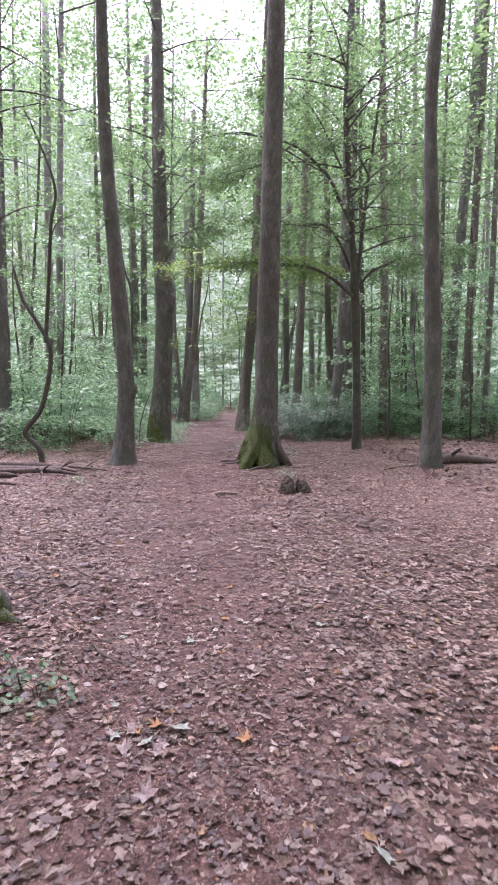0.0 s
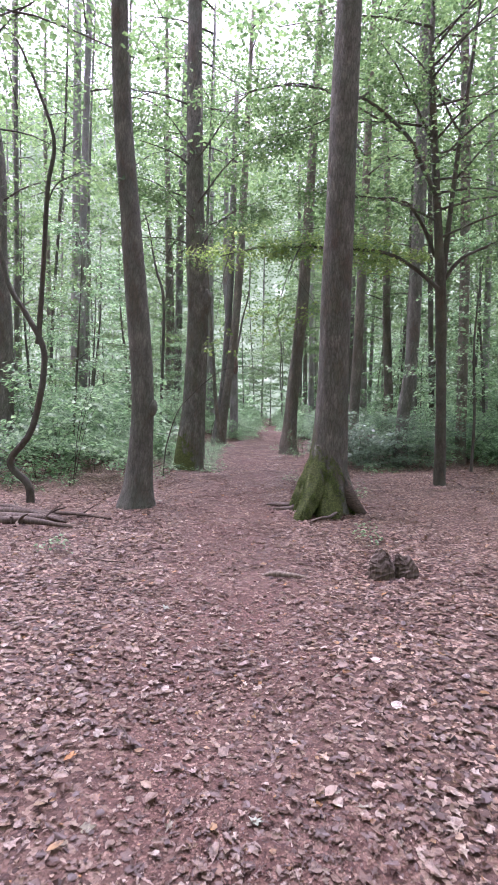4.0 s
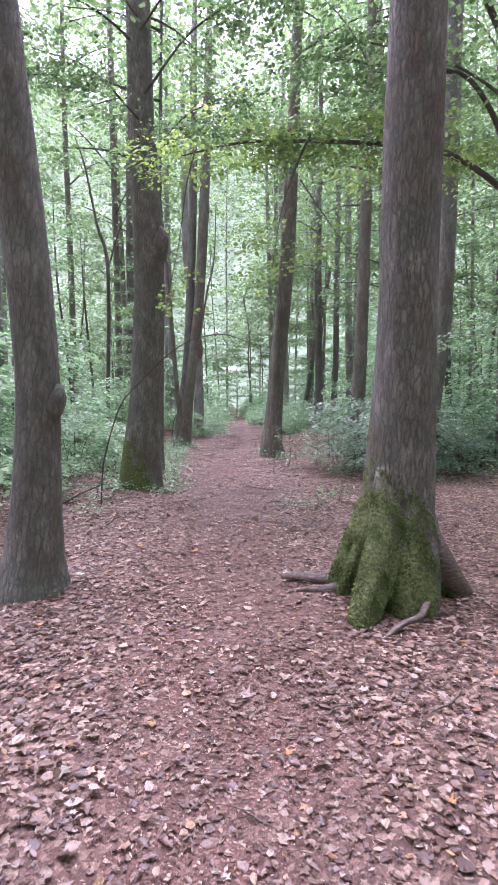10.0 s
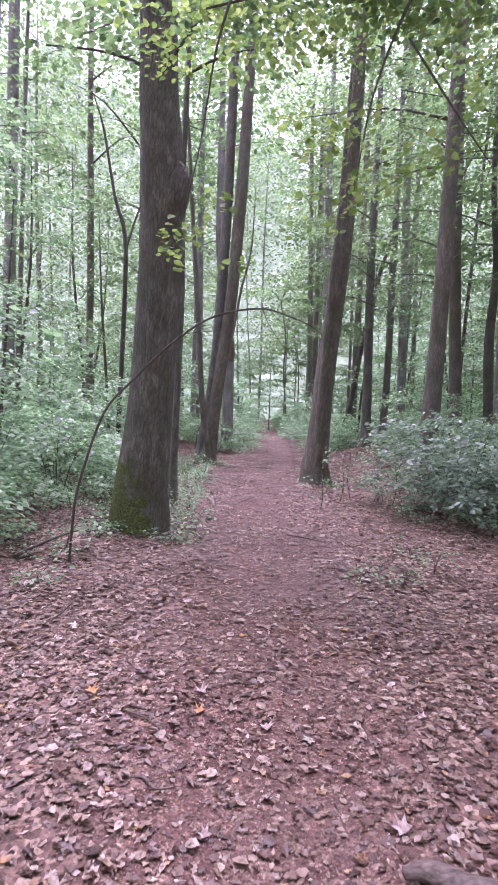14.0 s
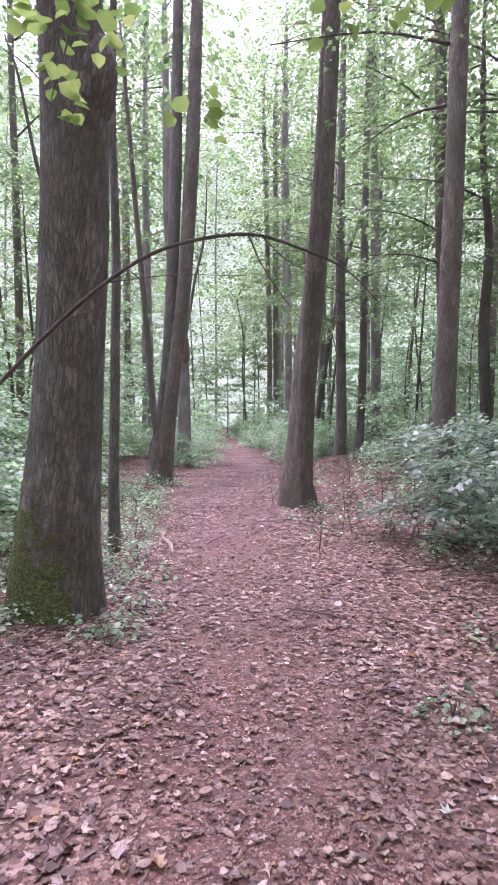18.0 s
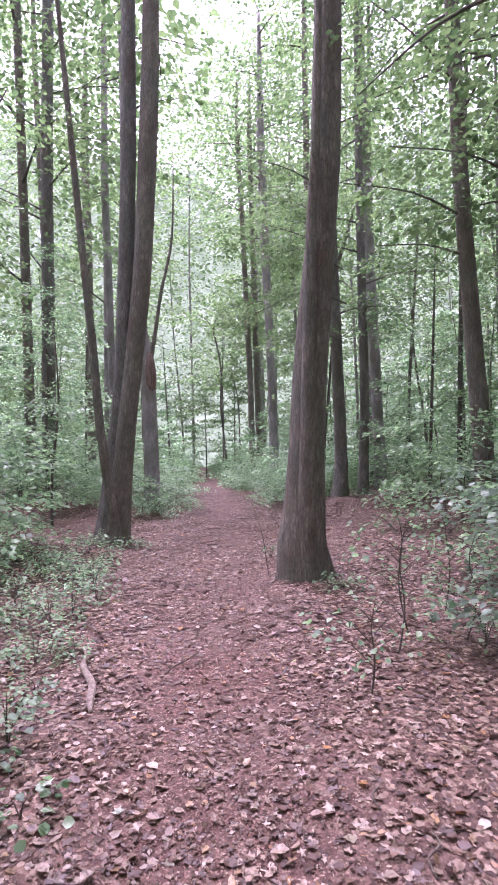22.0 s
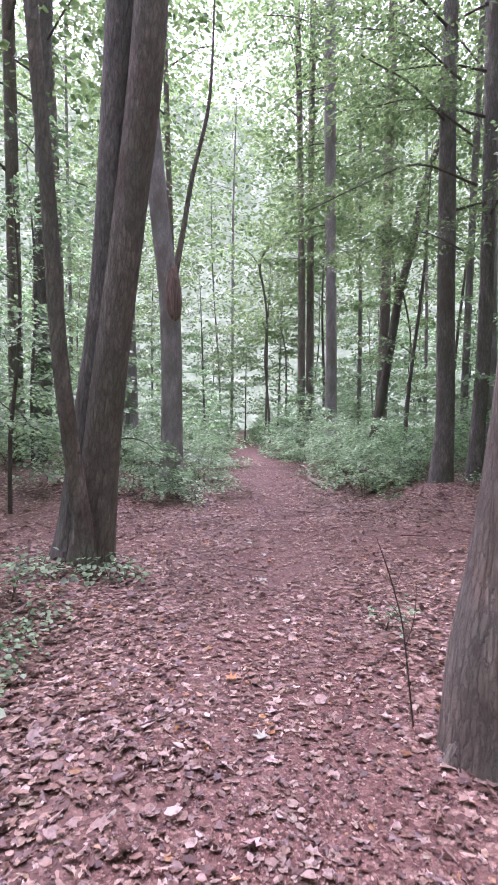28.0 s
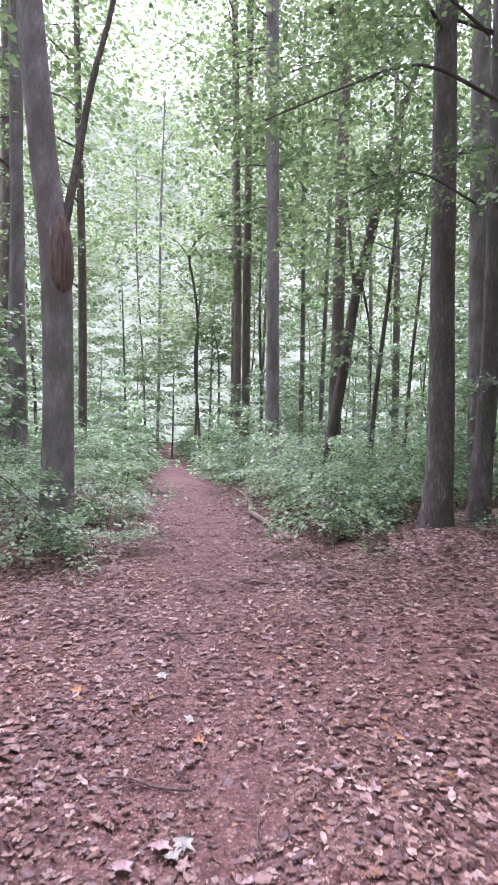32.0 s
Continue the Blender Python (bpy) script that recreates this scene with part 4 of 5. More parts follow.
sapling(16.3, [[(-3.75, 0.0, 0.016), (-3.41, 0.14, 0.015), (-3.1, 0.28, 0.01), (-2.95, 0.33, 0.005)], [(-3.7, 0.02, 0.014), (-3.55, 0.02, 0.012), (-3.4, 0.06, 0.004)]], "thin dark branch slanting out of the leaf litter")
sapling(25.6, [[(-5.15, 0, 0.07), (-5.13, 0.84, 0.065), (-5.04, 3.99, 0.06), (-5.06, 5.89, 0.055), (-5.34, 6.89, 0.042), (-5.67, 8.59, 0.03), (-5.94, 9.42, 0.015)],
               [(-5.05, 5.5, 0.03), (-4.7, 6.6, 0.02), (-4.3, 7.4, 0.01)]],
        "thin crooked dark sapling in the undergrowth", [(-5.3, 0, 7.0, 3.0, 1.5), (-5.8, 0, 8.9, 4.0, 1.5), (-4.5, 0, 7.2, 0.5, 1.4), (-5.1, 0, 4.5, 1.0, 1.2), (-5.1, 0, 3.2, 4.0, 1.2)], LEAF_HIGH, 0.1, 120)
sapling(46.0, [[(-0.3, 0, 0.06), (-0.36, 1.67, 0.055), (-0.55, 3.87, 0.052), (-0.49, 5.72, 0.05), (-0.67, 7.09, 0.047), (-0.84, 8.0, 0.043), (-0.57, 8.7, 0.038), (0.34, 9.41, 0.015)],
               [(-0.83, 8.0, 0.03), (-1.3, 8.6, 0.02), (-2.0, 8.9, 0.01)], [(0.4, 1.0, 0.045), (0.35, 4.2, 0.035), (0.05, 5.6, 0.02)]],
        "twisted dark sapling above the path's far end", [(0.2, 0, 9.3, 0.4, 1.9), (-1.6, 0, 8.8, 2.8, 1.8), (0.1, 0, 5.6, 2.0, 1.5)], LEAF_HIGH, 0.16, 140)
sapling(36.5, [[(2.0, 0, 0.12), (2.25, 1.43, 0.118), (2.55, 3.25, 0.122), (2.77, 4.79, 0.118), (3.09, 6.18, 0.11), (3.41, 7.84, 0.09), (3.87, 9.22, 0.065), (4.2, 10.33, 0.04)],
               [(2.72, 4.7, 0.05), (2.6, 5.6, 0.04), (2.45, 7.0, 0.02)], [(2.85, 5.0, 0.03), (3.1, 3.8, 0.022), (3.15, 2.2, 0.01)]],
        "slanting dark young tree leaning over the bushes", [(3.4, 0, 7.8, 3.0, 2.0), (2.6, 0, 6.2, 2.4, 1.8), (3.9, 0, 9.2, 0.3, 1.8), (2.9, 0, 5.4, 3.6, 1.8), (3.2, 0, 6.8, 4.4, 2.0), (2.6, 0, 4.6, 3.9, 1.5)], LEAF_HIGH, 0.11, 170)
sapling(23.55, [[(-0.49, 0.0, 0.005), (-0.54, 0.3, 0.0042), (-0.57, 0.5, 0.0036), (-0.63, 0.71, 0.003), (-0.7, 0.9, 0.0015)], [(-0.55, 0.36, 0.003), (-0.51, 0.5, 0.0024), (-0.5, 0.66, 0.0012)],
                [(-0.58, 0.52, 0.002), (-0.63, 0.58, 0.0016), (-0.66, 0.6, 0.001)], [(-0.61, 0.64, 0.002), (-0.58, 0.72, 0.0015), (-0.57, 0.78, 0.001)], [(-0.53, 0.25, 0.002), (-0.57, 0.3, 0.0015), (-0.6, 0.33, 0.001)]],
        "bare thin seedling stem in the leaf litter")

twig_rng = np.random.default_rng(17)
for x, y, h, lean in ((0.12, 20.5, 1.0, 0.1), (0.4, 21.0, 1.15, -0.12), (0.72, 20.7, 0.95, 0.15), (0.95, 20.2, 1.1, 0.1), (-0.25, 19.9, 0.6, 0.05), (1.25, 20.7, 1.3, -0.15), (0.85, 21.4, 1.2, 0.1), (1.5, 20.1, 0.9, 0.12)):
    stems = [[(x, 0.0, 0.007), (x + lean * 0.7, h * 0.35, 0.006), (x + lean * 0.4, h * 0.7, 0.004), (x + lean, h, 0.002)]]
    spots = []
    for k in range(6):
        z, side = h * (0.3 + 0.11 * k), (1 if k % 2 else -1)
        at, reach = x + lean * (0.5 + 0.06 * k), twig_rng.uniform(0.12, 0.3)
        stems.append([(at, z, 0.0035), (at + side * 0.5 * reach, z + 0.5 * reach, 0.0026), (at + side * reach, z + twig_rng.uniform(0.3, 0.9) * reach, 0.0015)])
        spots.append((at + side * 0.4 * reach, twig_rng.normal(0, 0.08), z + 0.45 * reach, (0 if side > 0 else 3.14) + twig_rng.normal(0, 0.8), 0.34))
    sapling(y, stems, "thin twiggy sapling with a few yellow-green leaves", spots, LEAF_LOW, 0.045, 13)

sapling(29.6, [[(-3.62, 0.0, 0.016), (-3.56, 0.68, 0.015), (-3.42, 1.0, 0.013), (-3.18, 1.12, 0.011), (-2.9, 1.07, 0.008), (-2.68, 0.9, 0.004)], [(-3.3, 1.08, 0.006), (-3.2, 0.9, 0.004), (-3.15, 0.7, 0.002)]],
        "dark bare stem bent low over the bushes")

# ---- dead wood ----


def log(name, pts, material, label, category="log", sides=10, stubs=()):
    """A fallen piece of wood that lies on the floor; pts of (x, y, radius, lift)."""
    x0, y0 = pts[0][0], pts[0][1]
    g = float(ground_z(x0, y0))
    t = empty(name, x0, y0, g, label, category)
    body = [(x - x0, y - y0, float(ground_z(x, y)) - g + r * 0.75 + up, r) for x, y, r, up in pts]
    limb("stem", body, material, t, sides, 0.06, 4)
    for i, dx, dy, dz in stubs:
        bx, by, bz, r = body[i]
        limb("stub", [(bx, by, bz, r * 0.5), (bx + dx * 0.5, by + dy * 0.5, bz + dz * 0.6, r * 0.38), (bx + dx, by + dy, bz + dz, r * 0.2)], material, t, 6, 0.05, 3)
    return t


log("fallen_branch", [(-5.6, 11.0, 0.035, 0), (-5.1, 11.2, 0.045, 0.02), (-4.6, 11.1, 0.04, 0.05), (-4.1, 11.3, 0.045, 0.03), (-3.6, 11.2, 0.035, 0.06), (-3.2, 11.35, 0.025, 0.02), (-2.75, 11.3, 0.015, 0)], WOOD_ROT, "dark rotting branch on the leaf litter", "branch", 9, [(1, 0.3, 0.3, 0.22), (3, -0.2, 0.2, 0.15), (4, 0.3, -0.2, 0.12), (5, 0.25, 0.2, 0.16)])
log("fallen_branch", [(-5.2, 10.2, 0.05, 0), (-4.7, 10.45, 0.06, 0), (-4.3, 10.45, 0.055, 0.02), (-3.8, 10.65, 0.05, 0.02), (-3.5, 10.6, 0.04, 0.03), (-3.1, 10.7, 0.02, 0)], WOOD_ROT, "thick dark rotting branch on the leaf litter", "branch", 10, [(1, -0.3, 0.35, 0.1), (3, 0.25, -0.3, 0.15), (4, 0.2, 0.25, 0.2)])
log("fallen_branch", [(-4.5, 9.2, 0.03, 0.0), (-4.1, 9.38, 0.035, 0), (-3.75, 9.42, 0.018, 0)], WOOD_ROT, "short dark branch on the leaf litter", "branch", 8)
log("fallen_branch", [(-4.7, 11.5, 0.025, 0.06), (-4.3, 11.35, 0.03, 0.12), (-3.9, 11.05, 0.03, 0.12), (-3.2, 10.75, 0.018, 0.05)], WOOD_ROT, "dark branch lying across another", "branch", 8)
log("fallen_log", [(-5.9, 10.7, 0.07, 0.0), (-5.0, 10.78, 0.08, 0.0), (-4.1, 10.85, 0.07, 0.02), (-3.5, 10.92, 0.055, 0.02), (-3.3, 10.95, 0.03, 0.02)], WOOD_ROT, "thick rotting log in a pile of dead wood", "log", 11, [(2, 0.25, -0.3, 0.06)])
log("fallen_log", [(-5.6, 10.95, 0.05, 0.08), (-4.7, 10.98, 0.06, 0.1), (-3.9, 11.02, 0.055, 0.08), (-3.4, 11.05, 0.03, 0.04)], WOOD_ROT, "dark rotting log lying on a pile of dead wood", "log", 10)
log("fallen_log", [(-5.4, 10.05, 0.06, 0.0), (-4.9, 10.12, 0.07, 0.0), (-4.3, 10.1, 0.06, 0.0), (-4.05, 10.1, 0.03, 0.0)], WOOD_ROT, "short reddish-brown rotting log", "log", 10)
log("fallen_branch", [(-0.47, 8.92, 0.014, 0.0), (-0.38, 8.9, 0.034, 0.0), (-0.27, 8.87, 0.03, 0.0), (-0.16, 8.83, 0.024, 0.0), (-0.02, 8.81, 0.008, 0.0)], WOOD_PALE, "short weathered piece of wood on the path", "branch", 9)
log("fallen_branch", [(4.0, 12.15, 0.1, 0.02), (4.6, 12.75, 0.11, 0.03), (5.4, 13.1, 0.09, 0.02), (5.9, 13.3, 0.05, 0)], WOOD_ROT, "rotten reddish-brown log beside a tree's foot", "log", 11, [(1, 0.2, -0.2, 0.25), (2, -0.1, 0.3, 0.15)])
log("fallen_branch", [(2.9, 11.75, 0.012, 0), (3.2, 11.95, 0.02, 0), (3.8, 12.2, 0.03, 0)], WOOD_ROT, "dark branch on the leaf litter", "branch", 8)
log("fallen_branch", [(0.42, 31.9, 0.035, 0.0), (0.3, 32.9, 0.045, 0.02), (0.16, 34.2, 0.045, 0.05), (0.32, 35.6, 0.04, 0.02), (0.34, 37.3, 0.03, 0.02), (0.3, 38.6, 0.02, 0)], WOOD_PALE, "pale bare fallen branch curving along the path's edge", "branch", 9)
log("fallen_branch", [(-1.96, 19.9, 0.012, 0.0), (-1.99, 20.05, 0.024, 0.0), (-2.03, 20.3, 0.028, 0.0), (-2.15, 20.6, 0.024, 0.01), (-2.18, 20.85, 0.02, 0.01), (-2.26, 21.1, 0.01, 0.02)], WOOD_PALE, "pale cracked branch at the edge of the path", "branch", 9)

log("fallen_branch", [(0.9, 31.35, 0.03, 0.0), (1.1, 31.5, 0.05, 0.0), (1.35, 31.7, 0.045, 0.01), (1.55, 31.85, 0.02, 0.0)], WOOD_ROT, "short rotten brown branch at the bushes' edge", "branch", 9, [(1, 0.1, -0.15, 0.08)])


def stump():
    """A low rotten stump, split into rounded chunks round a hollow."""
    x0, y0 = 0.79, 8.93
    g = float(ground_z(x0, y0))
    t = empty("tree_stump", x0, y0, g, "low rotten stump split into dark rounded chunks", "stump")
    rng = np.random.default_rng(3)
    for rows in ([(-0.1, 0.0, -0.08, 0.15), (-0.1, 0.0, 0.06, 0.135), (-0.095, 0.01, 0.15, 0.115), (-0.075, 0.02, 0.215, 0.08), (-0.05, 0.02, 0.245, 0.03)],
                 [(0.14, 0.02, -0.08, 0.115), (0.14, 0.02, 0.05, 0.105), (0.11, 0.03, 0.13, 0.085), (0.07, 0.03, 0.19, 0.055), (0.045, 0.03, 0.21, 0.02)],
                 [(0.03, 0.13, -0.08, 0.1), (0.03, 0.13, 0.06, 0.09), (0.04, 0.12, 0.12, 0.06), (0.04, 0.12, 0.14, 0.02)]):
        v, f = tube(curve(rows, 5), 18, 0.07, rng)
        v = np.asarray(v)
        v = v + rng.normal(0, 0.007, v.shape) * (v[:, 2:3] > 0.0)
        v[:, 2] += 0.02 * np.sin(40 * v[:, 0] + 23 * v[:, 1]) * (v[:, 2] > 0.1)
        mesh_object("chunk", v, f, WOOD_ROT, t, smooth_faces=False)
    return t


stump()

# ---- the wood further off ----
KNOWN = [(o.location.x, o.location.y) for o in scene.objects if o.type == "EMPTY"]


def clear_of(x, y, gap, known):
    return all((x - a) ** 2 + (y - b) ** 2 > gap * gap for a, b in known)


def wood_tree(seed, label, height, start, radius, layers, count, leaf, r, bark, leaf_mat, lean, name="tree", category="tree", tilt=0.55):
    """A tree of the background, with trunk, a few branches and a layered crown."""
    rng = np.random.default_rng(seed)
    t = empty(name, 0, 0, 0, label, category)
    pts = [(0, 0, -0.3, r * 1.35), (0, 0, 0.1, r * 1.15), (lean * 0.2, 0, height * 0.25, r), (lean * 0.6 + 0.1, 0.1, height * 0.6, r * 0.75), (lean, 0, height, r * 0.2)]
    limb("trunk", pts, bark, t, 9, 0.02, 3)
    got, tips = crown(rng, height + 0.6, start, radius, layers, count, leaf, tilt)
    got[0][:, 0] += np.interp(got[0][:, 2], [p[2] for p in pts], [p[0] for p in pts])
    ob = new("crown", leaves_mesh("crown", got, leaf_mat))
    ob.parent = t
    for h, a, reach in tips[::4]:
        sx = float(np.interp(h, [p[2] for p in pts], [p[0] for p in pts]))
        limb("branch", [(sx, 0, h - 0.3, r * 0.3), (sx + 0.5 * reach * np.cos(a), 0.5 * reach * np.sin(a), h + 0.12 * reach, r * 0.18), (sx + 0.9 * reach * np.cos(a), 0.9 * reach * np.sin(a), h + 0.1 * reach, 0.008)], BARK_THIN, t, 5, 0, 3)
    return t


def scatter(makers, spots, rng, lo=0.85, hi=1.15):
    """Each kind is built once and then copied to its spots."""
    made = {}
    for i, (x, y) in enumerate(spots):
        k = i % len(makers)
        s = rng.uniform(lo, hi)
        m = pose(x, y, float(ground_z(x, y)), 0, 0, rng.uniform(0, 360)) @ Matrix.Diagonal((s, s, s * rng.uniform(0.92, 1.08), 1))
        if k not in made:
            made[k] = makers[k]()
            made[k].matrix_basis = m
            made[k]["group"] = made[k]["label"]
        else:
            ob = copy_thing(made[k], Matrix())
            ob.matrix_basis = m


def pick(rng, count, xr, yr, gap, allowed, known):
    out, tries = [], 0
    while len(out) < count and tries < count * 60:
        tries += 1
        x, y = rng.uniform(*xr), rng.uniform(*yr)
        if allowed(x, y) and clear_of(x, y, gap, known + out):
            out.append((x, y))
    return out


rng = np.random.default_rng(11)


def off_path(d):
    return lambda x, y: abs(x - float(path_x(y))) > d + 0.05 * max(0, y - 40)


TALL = [
    (1, "tall straight woodland tree with a brown trunk", 25, 6.0, 3.2, 36, 60, 0.14, 0.13, "brown", 0.5),
    (2, "tall slim woodland tree with a dark trunk", 23, 5.0, 2.9, 36, 60, 0.13, 0.085, "dark", -0.6),
    (3, "tall woodland tree with a grey trunk", 27, 7.0, 3.4, 36, 60, 0.14, 0.12, "grey", 0.3),
    (4, "slender woodland tree with a dark leaning trunk", 17, 4.0, 2.6, 30, 60, 0.13, 0.055, "thin", 1.2),
    (5, "slim woodland tree with a dark straight trunk", 24, 5.5, 2.8, 36, 60, 0.14, 0.075, "dark", 0.2),
]
BARKS = {"brown": BARK_BROWN, "dark": BARK_DARK, "grey": BARK_GREY, "thin": BARK_THIN}


def kinds(rows, leaf_scale, spread, names):
    """Makers of the listed kinds, with larger leaf clumps where they stand far off."""
    return [lambda r=r: wood_tree(r[0] + int(100 * leaf_scale), r[1], r[2], r[3], r[4] * spread, r[5], r[6], r[7] * leaf_scale, r[8], BARKS[r[9]], LEAF_LOW if len(r) > 11 else LEAF_HIGH, r[10], names) for r in rows]


def behind_the_bushes(x, y):
    open_view = abs(x + 0.9) < 5 + 0.45 * y
    near = y < 34 and abs(x + 0.5) < 8.5
    return open_view and not near and (off_path(2.8)(x, y) or y > 52)


EXTRA = [(-3.9, 41.0), (1.6, 53.0), (-4.8, 37.0), (-2.9, 56.0), (3.2, 44.0), (-6.4, 33.5), (4.6, 36.5)]
scatter(kinds([(*r[:6], 75, *r[7:]) for r in TALL], 1.25, 1.1, "tree"), EXTRA, rng)
KNOWN += EXTRA
near_spots = pick(rng, 17, (-22, 23), (24, 41), 2.0, behind_the_bushes, KNOWN)
far_spots = pick(rng, 15, (-25, 26), (41, 66), 2.6, behind_the_bushes, KNOWN)
scatter(kinds([(*r[:6], 45, *r[7:]) for r in TALL], 1.1, 1.0, "tree"), near_spots[:10], rng)
thick_spots = [(2.6, 37.5), (4.4, 46.0), (1.9, 49.5), (5.6, 40.5), (3.4, 55.0), (-7.2, 39.0), (-9.0, 46.0)]
thick_spots += pick(rng, 8, (5, 19), (29, 43), 1.8, behind_the_bushes, KNOWN + near_spots + thick_spots)
scatter(kinds([(*r[:3], r[3] + 2, r[4], r[5] + 6, 80, *r[7:]) for r in TALL], 1.12, 1.1, "tree"), thick_spots, rng)
high_spots = pick(rng, 3, (-10, -4.4), (22, 33), 1.9, lambda x, y: True, KNOWN) + pick(rng, 9, (4.8, 11), (20, 33), 1.9, lambda x, y: True, KNOWN)
scatter(kinds([(*r[:3], r[3] + 4.5, r[4] + 0.3, r[5], 55, *r[7:]) for r in TALL], 1.15, 1.0, "tree"), high_spots, rng)
scatter(kinds([(*r[:6], 28, *r[7:]) for r in TALL], 1.5, 1.15, "tree"), far_spots, rng)
# Added unseen trees close the wood round the start and dim its floor.
around = [
    lambda: wood_tree(6, "unseen added tree with a brown trunk and high crown", 18, 7.5, 3.6, 18, 120, 0.22, 0.16, BARK_BROWN, LEAF_HIGH, 0.5, tilt=0.5),
    lambda: wood_tree(7, "unseen added tree with a dark trunk and high crown", 17, 7.0, 3.4, 18, 120, 0.22, 0.13, BARK_DARK, LEAF_HIGH, -0.4, tilt=0.5),
]
# Added trees outside the view; their flat broad crowns shade the first stretch.
canopy = [
    lambda: wood_tree(8, "unseen broad-crowned tree added for shade, with a brown trunk", 20, 11.5, 5.2, 24, 185, 0.27, 0.2, BARK_BROWN, LEAF_HIGH, 0.4, tilt=0.4),
    lambda: wood_tree(9, "unseen broad-crowned tree added for shade, with a dark trunk", 19, 11.0, 5.0, 24, 185, 0.27, 0.18, BARK_DARK, LEAF_HIGH, -0.4, tilt=0.4),
]
shade_tree_spots = [(-4.9, 5.2), (5.0, 5.6), (-4.4, 1.4), (4.3, 1.0), (-3.6, -2.2), (3.4, -2.6), (-0.3, -5.0), (-5.0, 7.8), (5.1, 7.6)]
scatter(canopy, shade_tree_spots, rng, 0.95, 1.1)
KNOWN += shade_tree_spots
around_spots = [(-8.0, 3.0), (8.2, 2.2), (-2.8, -7.6), (2.2, -7.5)]
around_spots += pick(rng, 20, (-24, 24), (-20, 9), 2.8, lambda x, y: abs(x) > 5.5 or y < -7, KNOWN + around_spots)
scatter(around, around_spots, rng)
side_spots = pick(rng, 5, (-22, -8), (10, 24), 3.0, lambda x, y: True, KNOWN + around_spots) + pick(rng, 8, (7, 22), (10, 24), 2.8, lambda x, y: True, KNOWN + around_spots)
scatter(kinds(TALL, 1.3, 1.2, "tree"), side_spots, rng)

MID = [
    (31, "young hornbeam with layered light-green sprays", 8, 1.8, 2.0, 26, 110, 0.08, 0.045, "thin", 0.5),
    (32, "thin young beech with spreading sprays of leaves", 6, 1.0, 1.9, 22, 110, 0.08, 0.035, "thin", -0.4, 1),
    (33, "lanky young tree leafy to the ground", 10, 2.2, 2.1, 28, 110, 0.085, 0.05, "thin", 0.8),
    (34, "thin young tree with dull green layered leaves", 4.5, 0.8, 1.7, 20, 110, 0.072, 0.03, "thin", 0.3, 1),
]
mid_spots = pick(rng, 36, (-14, 15), (27, 40), 1.3, lambda x, y: off_path(2.4)(x, y) and abs(x + 0.9) < 4 + 0.33 * y and not (y < 33 and -3.6 < x < 3.4), KNOWN)
mid_spots += pick(rng, 15, (-15, -4.6), (15, 27), 1.4, lambda x, y: x < -5.6 - 0.35 * max(0, 19 - y), KNOWN)
mid_spots += pick(rng, 16, (4.4, 15), (18, 27), 1.5, lambda x, y: True, KNOWN)
scatter(kinds(MID, 1.25, 1.0, "young_tree"), mid_spots, rng, 0.8, 1.2)
mid_far = pick(rng, 44, (-18, 19), (40, 60), 1.8, lambda x, y: (off_path(2.2)(x, y) or y > 47) and abs(x + 0.9) < 4 + 0.33 * y, KNOWN)
scatter(kinds([(*r[:6], 150, *r[7:]) for r in MID], 1.6, 1.25, "young_tree"), mid_far, rng, 0.9, 1.5)


# ---- undergrowth ----


def shrub(seed, label, height, width, sprays, count, leaf, material):
    """A low bush of thin stems with flat sprays of leaves."""
    r = np.random.default_rng(seed)
    t = empty("shrub", 0, 0, 0, label, "shrub")
    for k in range(3):
        a = r.uniform(0, 6.28)
        w = width * r.uniform(0.2, 0.6)
        limb("stem", [(0.05 * np.cos(a), 0.05 * np.sin(a), -0.08, 0.007), (w * 0.4 * np.cos(a), w * 0.4 * np.sin(a), height * 0.5, 0.005), (w * np.cos(a), w * np.sin(a), height * r.uniform(0.75, 1), 0.002)], BARK_THIN, t, 5, 0, 3)
    parts = []
    for k in range(sprays):
        a = r.uniform(0, 6.28)
        h = height * (0.06 + 0.94 * r.random() ** 0.9)
        d = width * r.uniform(0, 0.45)
        parts.append(spray(r, (d * np.cos(a), d * np.sin(a), h), a + r.normal(0, 0.4), width * r.uniform(0.35, 0.75), width * 0.24, count, leaf, 0.2, 0.1, 0.38))
    leafy(t, "leaves", parts, material)
    return t


bushes = [
    lambda: shrub(51, "low beech bush with flat sprays of blue-green leaves", 1.3, 1.3, 20, 58, 0.09, LEAF_LOW),
    lambda: shrub(52, "spreading low bush of dull green leaves", 0.9, 1.4, 18, 60, 0.086, LEAF_LOW),
    lambda: shrub(53, "taller bush with layered leafy sprays", 1.9, 1.5, 26, 54, 0.094, LEAF_LOW),
    lambda: shrub(54, "knee-high bush of fresh green leaves", 0.7, 1.1, 14, 58, 0.08, LEAF_LOW),
]
b_spots = pick(rng, 62, (-12, 13), (29.8, 40), 0.75, lambda x, y: off_path(1.5 if y < 34 else 1.3)(x, y) and abs(x + 0.9) < 3 + 0.28 * y, [])
b_spots += pick(rng, 36, (-13, -3.9), (14.5, 26), 0.8, lambda x, y: x < -3.9 - 0.1 * max(0, 18 - y), [])
b_spots += pick(rng, 24, (3.6, 13), (18.5, 26), 0.8, lambda x, y: True, [])
tall_spots = pick(rng, 20, (-9.5, -4.3), (17.5, 29), 0.9, lambda x, y: x < -4.3 - 0.12 * max(0, y - 24) and not (26 < y < 29.5), KNOWN) + pick(rng, 12, (2.6, 9), (21.5, 26.5), 0.9, lambda x, y: True, KNOWN)
